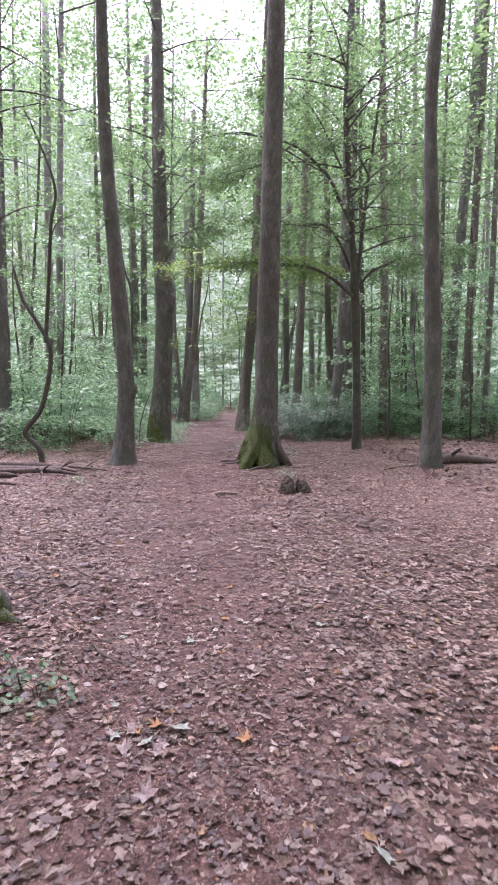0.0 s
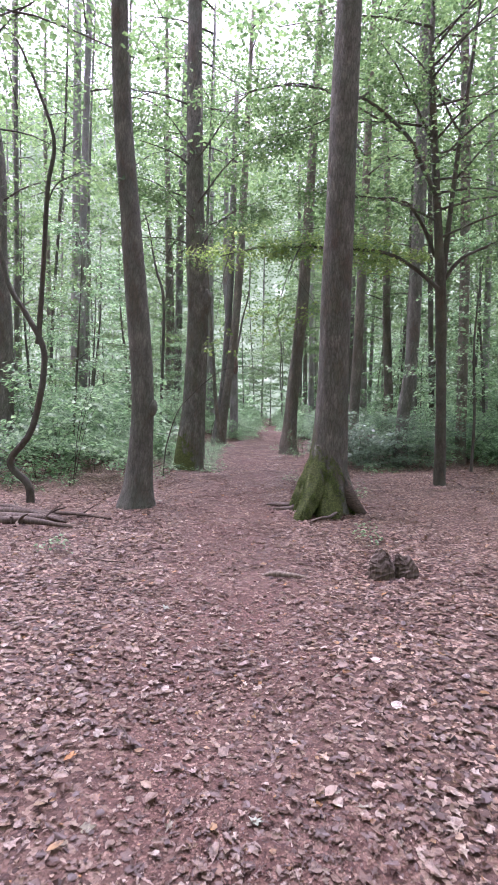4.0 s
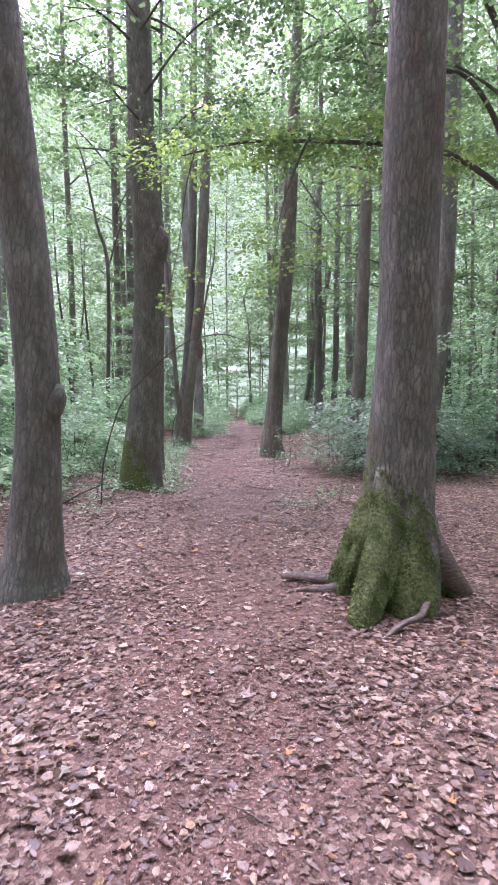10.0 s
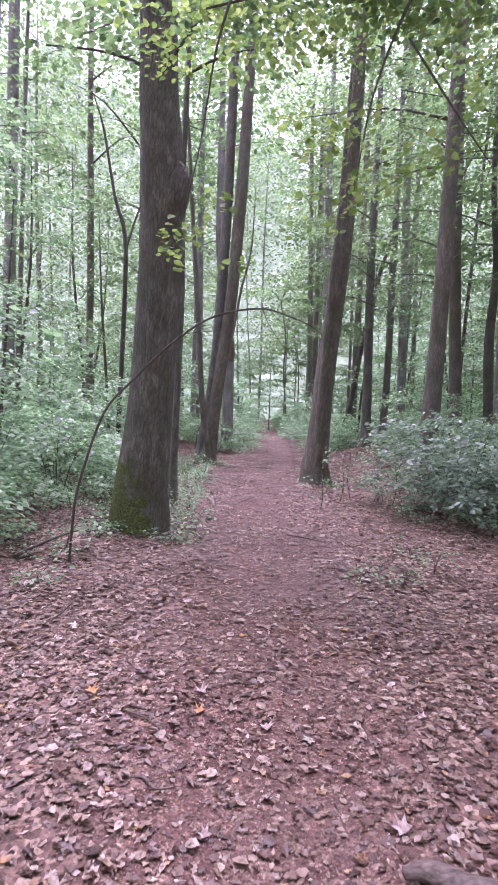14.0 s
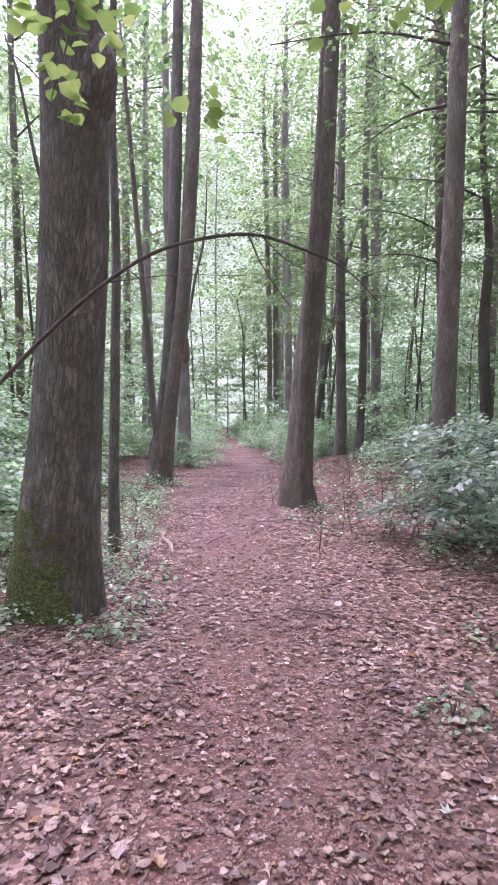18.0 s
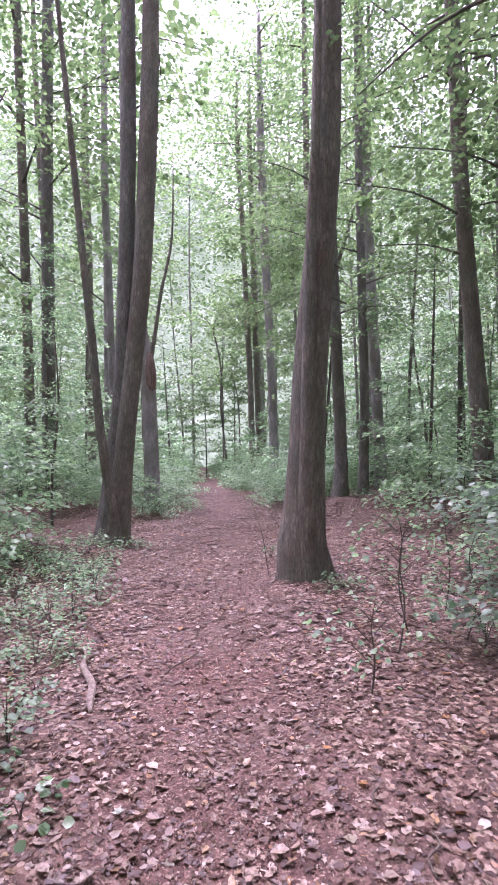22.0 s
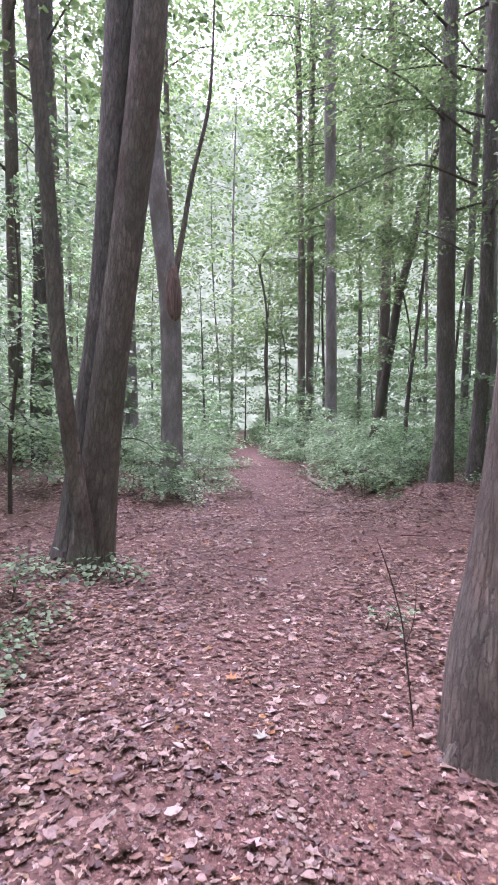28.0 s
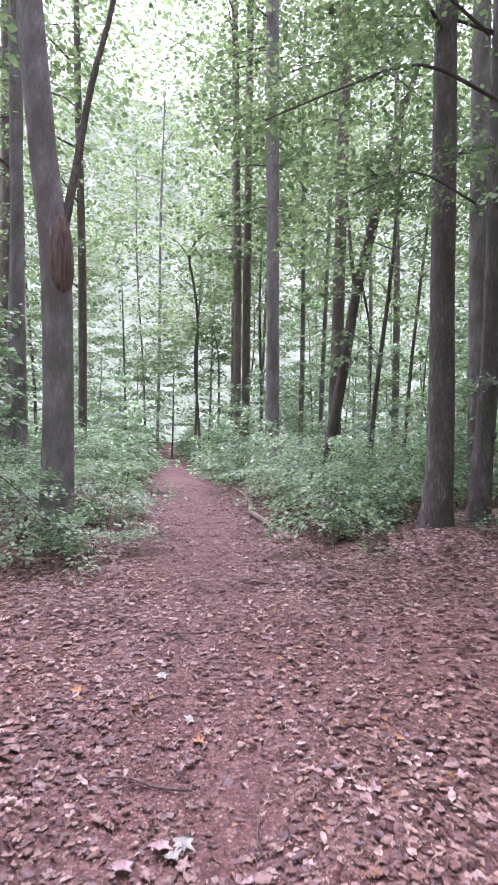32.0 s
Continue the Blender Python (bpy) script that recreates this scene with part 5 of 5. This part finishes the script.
scatter([bushes[2], bushes[0]], tall_spots, rng, 0.8, 1.2)
low_spots = [s for s in b_spots if s[1] > 29 and s[1] < 37 and abs(s[0] + 0.9) < 4.5]
scatter(bushes, [s for s in b_spots if s not in low_spots], rng, 0.75, 1.25)
low_spots += [(-3.3, 30.6), (-2.2, 31.0), (-3.8, 31.2), (-2.2, 32.2), (-4.6, 30.4), (0.9, 33.0), (1.4, 32.1), (1.5, 34.0), (2.6, 32.4)]
scatter([bushes[3], bushes[1]], [s for s in low_spots if s[1] <= 32], rng, 0.6, 0.95)
scatter([bushes[1], bushes[0]], [s for s in low_spots if s[1] > 32], rng, 0.7, 1.0)
edge_rng = np.random.default_rng(91)
edge_spots = []
for y in np.arange(32.6, 40, 0.6):
    edge_spots.append((float(path_x(y)) + 1.5 + 2.2 * edge_rng.random(), float(y)))
    edge_spots.append((float(path_x(y)) - 1.35 - 2.2 * edge_rng.random(), float(y) + 0.3))
scatter([bushes[1], bushes[3], bushes[0]], edge_spots, edge_rng, 0.65, 1.0)


def far_undergrowth():
    """The bushes and young growth further off, leafy layers that nobody could count."""
    r = np.random.default_rng(56)
    parts = []
    spots = [(float(path_x(y)) + side * (1.1 + 1.6 * r.random() ** 2), y, 1.2) for y in np.arange(40, 60, 0.5) for side in (-1, 1)]
    spots += [(r.uniform(-16, 17), r.uniform(39, 62), r.choice([1.8, 3.2])) for _ in range(230)]
    spots += [(r.choice([-1, 1]) * r.uniform(3.6, 14) - 0.8, r.uniform(31.5, 39), r.choice([1.6, 2.6, 3.6])) for _ in range(80)]
    spots += [(r.uniform(-15, -5.6), r.uniform(18, 26), r.choice([1.5, 2.6, 3.6])) for _ in range(42)]
    spots += [(r.uniform(4.6, 15), r.uniform(20.5, 26), r.choice([1.5, 2.6])) for _ in range(34)]
    spots += [(r.uniform(-5, 1.5), r.uniform(58.5, 64), 2.2) for _ in range(24)]
    spots += [(0.6, 40.5, 2.6), (1.6, 41.2, 2.4), (2.5, 40.6, 2.2), (0.4, 42.4, 2.8), (1.1, 43.0, 3.0), (2.2, 43.2, 2.6), (3.2, 42.2, 2.3), (-3.6, 40.2, 2.2), (-3.4, 43.0, 2.6), (-4.4, 42.0, 2.4)]
    for x, y, tall in spots:
        if abs(x - float(path_x(y))) < 1.0 and y < 58:
            continue
        g, h = float(ground_z(x, y)), tall * r.uniform(0.6, 1.2)
        for k in range(9):
            a = r.uniform(0, 6.28)
            z = h * (0.08 + 0.92 * (k + r.random()) / 9)
            reach = 1.1 * (1.15 - 0.6 * z / h)
            if abs(x - float(path_x(y))) < 2.2:
                reach *= 0.65
            parts.append(spray(r, (x, y, g + z), a, reach, reach * 0.45, 26, 0.145, 0.2, 0.1, 0.4))
    ob = new("far_undergrowth", leaves_mesh("far_undergrowth", gather(parts), LEAF_LOW))
    return tagged(ob, "layered blue-green undergrowth of bushes further off", "undergrowth", kind="stuff")


far_undergrowth()

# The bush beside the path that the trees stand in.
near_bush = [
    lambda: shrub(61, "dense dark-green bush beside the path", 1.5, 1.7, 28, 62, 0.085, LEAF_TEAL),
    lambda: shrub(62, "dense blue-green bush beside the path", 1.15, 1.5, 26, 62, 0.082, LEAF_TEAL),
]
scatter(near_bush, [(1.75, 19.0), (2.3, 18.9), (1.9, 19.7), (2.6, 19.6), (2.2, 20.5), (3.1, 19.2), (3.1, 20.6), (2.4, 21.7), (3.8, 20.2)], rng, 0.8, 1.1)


def seedling(seed, label, height, leaves, leaf, material):
    """A small ground plant: a few thin stems, each with a handful of leaves."""
    r = np.random.default_rng(seed)
    t = empty("seedling", 0, 0, 0, label, "plant")
    parts = []
    for k in range(3):
        a = r.uniform(0, 6.28)
        w = r.uniform(0.03, 0.14)
        tip = (w * np.cos(a), w * np.sin(a), height * r.uniform(0.6, 1))
        limb("stem", [(0.01 * k, 0, -0.03, 0.004), (tip[0] * 0.4, tip[1] * 0.4, tip[2] * 0.6, 0.003), (*tip, 0.0015)], BARK_THIN, t, 4, 0, 2)
        parts.append(spray(r, (tip[0] * 0.5, tip[1] * 0.5, tip[2] * 0.9), a, 0.18, 0.12, leaves, leaf, 0.3, 0.1, 0.3))
        parts.append(spray(r, (0, 0, tip[2] * 0.55), a + 2.5, 0.15, 0.1, leaves // 2, leaf, 0.3, 0.1, 0.3))
    leafy(t, "leaves", parts, material, OVAL)
    return t


plants = [
    lambda: seedling(71, "small green seedling in the leaf litter", 0.25, 15, 0.043, LEAF_LOW),
    lambda: seedling(72, "low plant with a few broad green leaves", 0.16, 13, 0.048, LEAF_LOW),
    lambda: seedling(73, "thin green seedling in the leaf litter", 0.35, 16, 0.04, LEAF_LOW),
]
p_spots = pick(rng, 230, (-5.4, -2.0), (18.5, 25.0), 0.14, lambda x, y: abs(x - float(path_x(y))) > 1.05 + 0.12 * max(0, y - 21), [])
p_spots += pick(rng, 30, (-8, -2.9), (12.8, 18), 0.25, lambda x, y: x < -2.6 - 0.25 * (17 - y), [])
p_spots += pick(rng, 22, (0.6, 2.8), (17.0, 22.5), 0.3, lambda x, y: True, [])
p_spots += pick(rng, 26, (-4.5, -1.9), (29.9, 33), 0.25, lambda x, y: off_path(1.2)(x, y), [])
p_spots += pick(rng, 26, (0.7, 4.5), (30.2, 34), 0.25, lambda x, y: True, [])
p_spots += [(-1.06, 2.82), (-1.18, 2.9), (0.8, 10.2), (1.1, 14.2), (0.6, 16.4), (0.2, 16.0), (0.55, 17.1), (-0.34, 24.75), (-2.9, 9.4), (-0.1, 16.2)]
scatter(plants, p_spots, rng, 0.65, 1.1)
tiny = [
    lambda: seedling(74, "tiny fresh green seedling at a tree's foot", 0.14, 7, 0.05, LEAF_LOW),
    lambda: seedling(75, "tiny dull green seedling at a tree's foot", 0.11, 6, 0.05, LEAF_LOW),
]
t_spots = pick(rng, 9, (-3.3, -2.1), (17.25, 17.65), 0.09, lambda x, y: True, [])
t_spots += pick(rng, 4, (-0.55, 0.5), (22.6, 22.95), 0.09, lambda x, y: True, [])
t_spots += pick(rng, 9, (-3.3, -2.3), (25.75, 25.95), 0.09, lambda x, y: True, [])
t_spots += pick(rng, 14, (-3.4, -1.9), (17.6, 19.5), 0.16, lambda x, y: x < -2.0, [])
scatter(tiny, t_spots, rng, 0.7, 1.2)


def far_woods():
    """The wood beyond, a ring of leaf masses that nobody could count."""
    r = np.random.default_rng(5)
    feet = []
    for k in range(640):
        ang = r.normal(1.5, 0.55) if k < 550 else r.uniform(0, 6.283)
        d, high = r.uniform(43, 62), 7 + 32 * r.random() ** 0.75
        size = r.uniform(1.3, 2.8)
        m = 95
        feet.append(np.stack([d * np.cos(ang) + r.normal(0, size, m), 22 + d * np.sin(ang) + r.normal(0, size, m), np.abs(high + r.normal(0, 0.6 * size, m))], 1))
    foot = np.concatenate(feet)
    n = len(foot)
    tip = r.normal(size=(n, 3)) * (1, 1, 0.4)
    normal = np.stack([r.normal(0, 0.6, n), r.normal(0, 0.6, n), np.ones(n)], 1)
    ob = new("far_woods", leaves_mesh("far_woods", (foot, tip, normal, r.uniform(0.22, 0.55, n), np.ones(n)), LEAF_HIGH))
    return tagged(ob, "distant leafy woodland all around", "woods", kind="stuff")


far_woods()


def backdrop():
    """A glowing painted ring for the wood's far edge, closing the place all round."""
    n = 180
    a = np.arange(n) / n * 2 * np.pi
    top = 38 + 3.2 * np.sin(7 * a) + 2.4 * np.sin(19 * a + 1) + 1.6 * np.sin(43 * a + 2)
    rings = [(64, np.full(n, -1.0)), (64, top * 0.5), (65, top), (69, top * 0.96), (69, np.full(n, -1.0))]
    v = np.concatenate([np.stack([r * np.cos(a), 22 + r * np.sin(a), z], 1) for r, z in rings])
    f = [(i * n + j, i * n + (j + 1) % n, (i + 1) * n + (j + 1) % n, (i + 1) * n + j) for i in range(4) for j in range(n)]
    return tagged(mesh_object("backdrop", v, f, FAR_GLOW), "glowing green backdrop of the distant woodland edge", "backdrop", kind="structure")


backdrop()

# ---- fallen leaves ----


def bare(x, y):
    """Where the trodden path shows bare soil."""
    away = np.abs(x - path_x(y))
    return (1 - smooth(0.15, 0.95, away)) * smooth(-0.2, 1.3, np.sin(1.7 * y + 1.1 * x) + np.sin(2.9 * x - 1.3 * y + 1) + 0.7 * np.sin(4.3 * y - 2.0 * x))


def litter(lo, hi, seed):
    """Dead leaves strewn over a stretch of the floor, many of them curled."""
    r = np.random.default_rng(seed)
    wide = 5.4
    n = int((hi - lo) * 2 * wide * 1080)
    y = r.uniform(lo, hi, n)
    x = path_x(y) + wide * r.uniform(-1, 1, n)
    away = np.abs(x - path_x(y))
    patch = np.sin(2.1 * x + 1.3 * y) + np.sin(3.3 * y - 2.2 * x + 2) + 0.8 * np.sin(5.1 * x + 0.6 * y)
    trod = np.maximum(1 - smooth(0.2, 0.95, away), 0.8 * np.exp(-((y - 27.6) / 1.2) ** 2))
    keep = r.random(n) < (1 - 0.12 * trod) * (1 - 0.5 * bare(x, y) * (1 - 0.6 * smooth(9, 15, y))) * (0.8 + 0.1 * patch) * (1 - 0.66 * smooth(1.8, 5.2, away)) * (1 - 0.35 * smooth(29, 38, y))
    x, y, away, trod = x[keep], y[keep], away[keep], trod[keep]
    n = len(x)
    size = (0.018 + 0.047 * r.random(n) ** 2.0) * (1 - 0.12 * trod)
    z = ground_z(x, y) + 0.005 + 0.01 * r.random(n) * (1 - 0.6 * trod)
    tip = np.stack([r.normal(size=n), r.normal(size=n), r.normal(0, 0.1, n) * (1 - 0.5 * trod)], 1)
    flat = 0.17 - 0.07 * trod
    normal = np.stack([r.normal(0, 1, n) * flat, r.normal(0, 1, n) * flat, np.ones(n)], 1)
    data = (np.stack([x, y, z], 1), tip, normal, size, r.uniform(0.3, 1.25, n), r.normal(0.3, 0.75, n))
    lobed = (r.random(n) < 0.5) & (away < 3.0) & (size > 0.03)
    kind = tagged(new("lobed_leaf_litter", leaves_mesh("lobed_leaf_litter", tuple(d[lobed] * (1.25 if k == 3 else 1) for k, d in enumerate(data)), LITTER, LOBED)),
                  "fallen lobed dead leaves strewn over the floor", "leaves", "lobed leaf litter", "stuff")
    oval = ~lobed & (away < 2.6) & (size > 0.032)
    scrap = ~lobed & ~oval
    tagged(new("leaf_scraps", leaves_mesh("leaf_scraps", tuple(d[scrap] for d in data), LITTER)), "small scraps of dead leaf strewn over the floor", "leaves", "leaf scraps", "stuff")
    ob = new("leaf_litter", leaves_mesh("leaf_litter", tuple(d[oval] for d in data), LITTER, OVAL))
    return tagged(ob, "fallen brown and pinkish dead leaves strewn over the floor", "leaves", "leaf litter", "stuff")


def crumbs(lo, hi, seed):
    """Small broken bits of leaf and twig on and beside the path."""
    r = np.random.default_rng(seed)
    n = int((hi - lo) * 3.6 * 520)
    y = r.uniform(lo, hi, n)
    x = path_x(y) + r.normal(0, 0.75, n)
    keep = r.random(n) > 0.6 * bare(x, y)
    x, y = x[keep], y[keep]
    n = len(x)
    tip = np.stack([r.normal(size=n), r.normal(size=n), r.normal(0, 0.25, n)], 1)
    normal = np.stack([r.normal(0, 0.35, n), r.normal(0, 0.35, n), np.ones(n)], 1)
    leaves = (np.stack([x, y, ground_z(x, y) + 0.004 + 0.01 * r.random(n)], 1), tip, normal, r.uniform(0.012, 0.038, n), r.uniform(0.25, 1.3, n), r.uniform(-1, 3, n))
    ob = new("leaf_crumbs", leaves_mesh("leaf_crumbs", leaves, LITTER))
    return tagged(ob, "small broken bits of dead leaf on the path", "leaves", "leaf crumbs", "stuff")


for k in range(8):
    crumbs(0.4 + 4 * k, 4.4 + 4 * k, 300 + k)
for k in range(10):
    litter(0.2 + 4 * k, 4.2 + 4 * k, 100 + k)


def pale_litter(lo, hi, seed):
    """The larger pale leaves that lie on top of the others."""
    r = np.random.default_rng(seed)
    wide = 4.6
    n = int((hi - lo) * 2 * wide * 54)
    y = r.uniform(lo, hi, n)
    x = path_x(y) + wide * r.uniform(-1, 1, n)
    patch = np.sin(2.4 * x - 1.1 * y) + np.sin(1.9 * y + 3.1 * x + 1)
    keep = r.random(n) < (0.72 + 0.2 * patch) * (1 - 0.55 * bare(x, y))
    x, y = x[keep], y[keep]
    n = len(x)
    tip = np.stack([r.normal(size=n), r.normal(size=n), r.normal(0, 0.15, n)], 1)
    normal = np.stack([r.normal(0, 0.22, n), r.normal(0, 0.22, n), np.ones(n)], 1)
    size = 0.036 + 0.046 * r.random(n) ** 1.7
    leaves = (np.stack([x, y, ground_z(x, y) + 0.014 + 0.008 * r.random(n)], 1), tip, normal, size, r.uniform(0.35, 1.0, n), r.normal(0.4, 0.8, n))
    ob = new("pale_leaf_litter", leaves_mesh("pale_leaf_litter", leaves, PALE_LITTER, LOBED if seed % 2 else OVAL))
    return tagged(ob, "larger pale dead leaves lying on the leaf litter", "leaves", "pale leaf litter", "stuff")


for k in range(8):
    pale_litter(0.4 + 4.5 * k, 4.9 + 4.5 * k, 400 + 2 * k)
    pale_litter(0.4 + 4.5 * k, 4.9 + 4.5 * k, 401 + 2 * k)


def wide_litter():
    """Thinner leaf cover on the floor to both sides."""
    r = np.random.default_rng(140)
    n = 26000
    y, side = r.uniform(5, 30, n), r.choice([-1, 1], n)
    x = path_x(y) + side * (4.6 + 7 * r.random(n) ** 1.3)
    tip = np.stack([r.normal(size=n), r.normal(size=n), r.normal(0, 0.2, n)], 1)
    normal = np.stack([r.normal(0, 0.27, n), r.normal(0, 0.27, n), np.ones(n)], 1)
    leaves = (np.stack([x, y, ground_z(x, y) + 0.01], 1), tip, normal, r.uniform(0.06, 0.13, n), r.uniform(0.5, 1.2, n))
    ob = new("leaf_litter", leaves_mesh("leaf_litter", leaves, LITTER))
    return tagged(ob, "fallen brown and pinkish dead leaves strewn over the floor", "leaves", "leaf litter", "stuff")


wide_litter()

# ---- single leaves, twigs and other small things on the floor ----
LEAF_DRY = wood_material("dry pale leaf", [(0.3, (0.2, 0.13, 0.115)), (0.5, (0.34, 0.25, 0.225)), (0.75, (0.48, 0.4, 0.37))], (1, 1, 1), 30)
LEAF_GREYGREEN = wood_material("dull green fallen leaf", [(0.3, (0.2, 0.23, 0.17)), (0.55, (0.32, 0.35, 0.28)), (0.8, (0.45, 0.47, 0.41))], (1, 1, 1), 30)
LEAF_OCHRE = wood_material("ochre fallen leaf", [(0.3, (0.26, 0.12, 0.05)), (0.55, (0.42, 0.22, 0.09)), (0.8, (0.55, 0.33, 0.16))], (1, 1, 1), 30)


def maple_leaf(material, label, curl, seed):
    """A five-lobed leaf with a stalk, lying on the litter."""
    r = np.random.default_rng(seed)
    t = empty("fallen_leaf", 0, 0, 0, label, "leaf")
    reach = [(0.0, 1.0), (0.42, 0.42), (0.85, 0.92), (1.25, 0.46), (1.85, 0.72), (2.4, 0.35), (2.9, 0.3)]
    ring = [(a, q) for a, q in reach] + [(-a, q) for a, q in reach[:0:-1]]
    v = [(0, 0, 0.012)]
    for a, q in ring:
        q *= 0.075 * r.uniform(0.9, 1.1)
        v.append((q * np.cos(a), q * np.sin(a), 0.012 + curl * q * q * 40 * (0.5 + 0.5 * np.cos(2 * a + 0.6)) + 0.004 * r.normal()))
    n = len(ring)
    mesh_object("blade", v, [(0, 1 + i, 1 + (i + 1) % n) for i in range(n)], material, t)
    limb("stalk", [(-0.015, 0, 0.012, 0.0013), (-0.05, 0.008, 0.014, 0.0012), (-0.085, 0.02, 0.01, 0.001)], WOOD_ROT, t, 4, 0, 2)
    return t


def twig(seed, length):
    """A thin dead twig with a side shoot."""
    r = np.random.default_rng(seed)
    t = empty("fallen_twig", 0, 0, 0, "thin dark dead twig on the leaf litter", "twig")
    w = [0.02 * length * r.normal() for _ in range(4)]
    limb("stem", [(-0.5 * length, w[0], 0.015, 0.006), (-0.15 * length, w[1] + 0.02, 0.02, 0.0055), (0.2 * length, w[2] - 0.01, 0.022, 0.0045), (0.5 * length, w[3], 0.018, 0.0025)], WOOD_ROT, t, 5, 0.05, 3)
    limb("shoot", [(0.0, 0.0, 0.02, 0.0035), (0.15 * length, 0.08 * length, 0.028, 0.0025), (0.25 * length, 0.16 * length, 0.02, 0.0015)], WOOD_ROT, t, 4, 0, 2)
    return t


rng = np.random.default_rng(77)
dry = [
    lambda: maple_leaf(LEAF_DRY, "pale pinkish five-lobed fallen leaf", 0.12, 1),
    lambda: maple_leaf(LEAF_DRY, "pale curled five-lobed fallen leaf", 0.3, 2),
    lambda: maple_leaf(LEAF_GREYGREEN, "dull grey-green five-lobed fallen leaf", 0.1, 3),
    lambda: maple_leaf(LEAF_OCHRE, "ochre five-lobed fallen leaf", 0.2, 4),
]
leaf_spots = [(float(path_x(y) + dx), y) for y, dx in zip(rng.uniform(1.6, 27.5, 110), rng.normal(0, 1.1, 110))]
leaf_spots += [(-0.44, 2.47), (-0.5, 2.52), (-0.36, 2.44), (-0.53, 2.4), (-0.6, 2.5), (-0.4, 2.58)]


def lay(makers, spots, lo, hi, lift):
    made = {}
    for i, (x, y) in enumerate(spots):
        k = i % len(makers)
        s = rng.uniform(lo, hi)
        m = pose(x, y, float(ground_z(x, y)) + lift, rng.normal(0, 7), rng.normal(0, 7), rng.uniform(0, 360)) @ Matrix.Diagonal((s, s, s, 1))
        if k not in made:
            made[k] = makers[k]()
            made[k].matrix_basis = m
            made[k]["group"] = made[k]["label"]
        else:
            copy_thing(made[k], Matrix()).matrix_basis = m


lay(dry, leaf_spots, 0.45, 0.85, 0.008)
pale = [lambda: maple_leaf(LEAF_GREYGREEN, "pale grey-green five-lobed fallen leaf", 0.15, 8), lambda: maple_leaf(LEAF_DRY, "large pale five-lobed fallen leaf", 0.2, 9)]
pale_spots = [(-1.2, 26.04), (-1.38, 26.0), (-1.11, 27.03), (-0.32, 26.3), (-1.27, 27.57), (-1.29, 25.88), (-1.24, 23.4), (-0.52, 2.55), (-0.29, 2.56), (-0.37, 2.1), (-0.64, 2.75), (0.66, 2.31), (0.49, 1.79), (-1.71, 15.27), (-0.41, 15.47), (-2.34, 16.65), (-1.16, 26.12), (-1.25, 26.1)]
lay(pale, pale_spots, 0.6, 0.95, 0.01)
lay([lambda: twig(5, 0.35), lambda: twig(6, 0.22), lambda: twig(7, 0.55)], [(float(path_x(y) + dx), y) for y, dx in zip(rng.uniform(2, 30, 60), rng.normal(0, 1.5, 60))], 0.7, 1.3, 0.0)


def mossy_stub():
    """A low mossy stub of an old stump at the path's edge."""
    x, y = -1.78, 3.85
    t = empty("mossy_stump", x, y, float(ground_z(x, y)), "low stump overgrown with dark green moss", "stump")
    limb("body", [(0, 0, -0.08, 0.17), (0, 0, 0.03, 0.15), (0.01, 0.0, 0.13, 0.13), (0.015, 0.01, 0.19, 0.09), (0.02, 0.01, 0.21, 0.03)], BARK_MOSSY, t, 14, 0.09, 3)
    limb("root", [(0.08, -0.05, 0.06, 0.05), (0.2, -0.1, 0.02, 0.04), (0.33, -0.13, -0.03, 0.02)], BARK_MOSSY, t, 7, 0.05, 3)
    return t


mossy_stub()
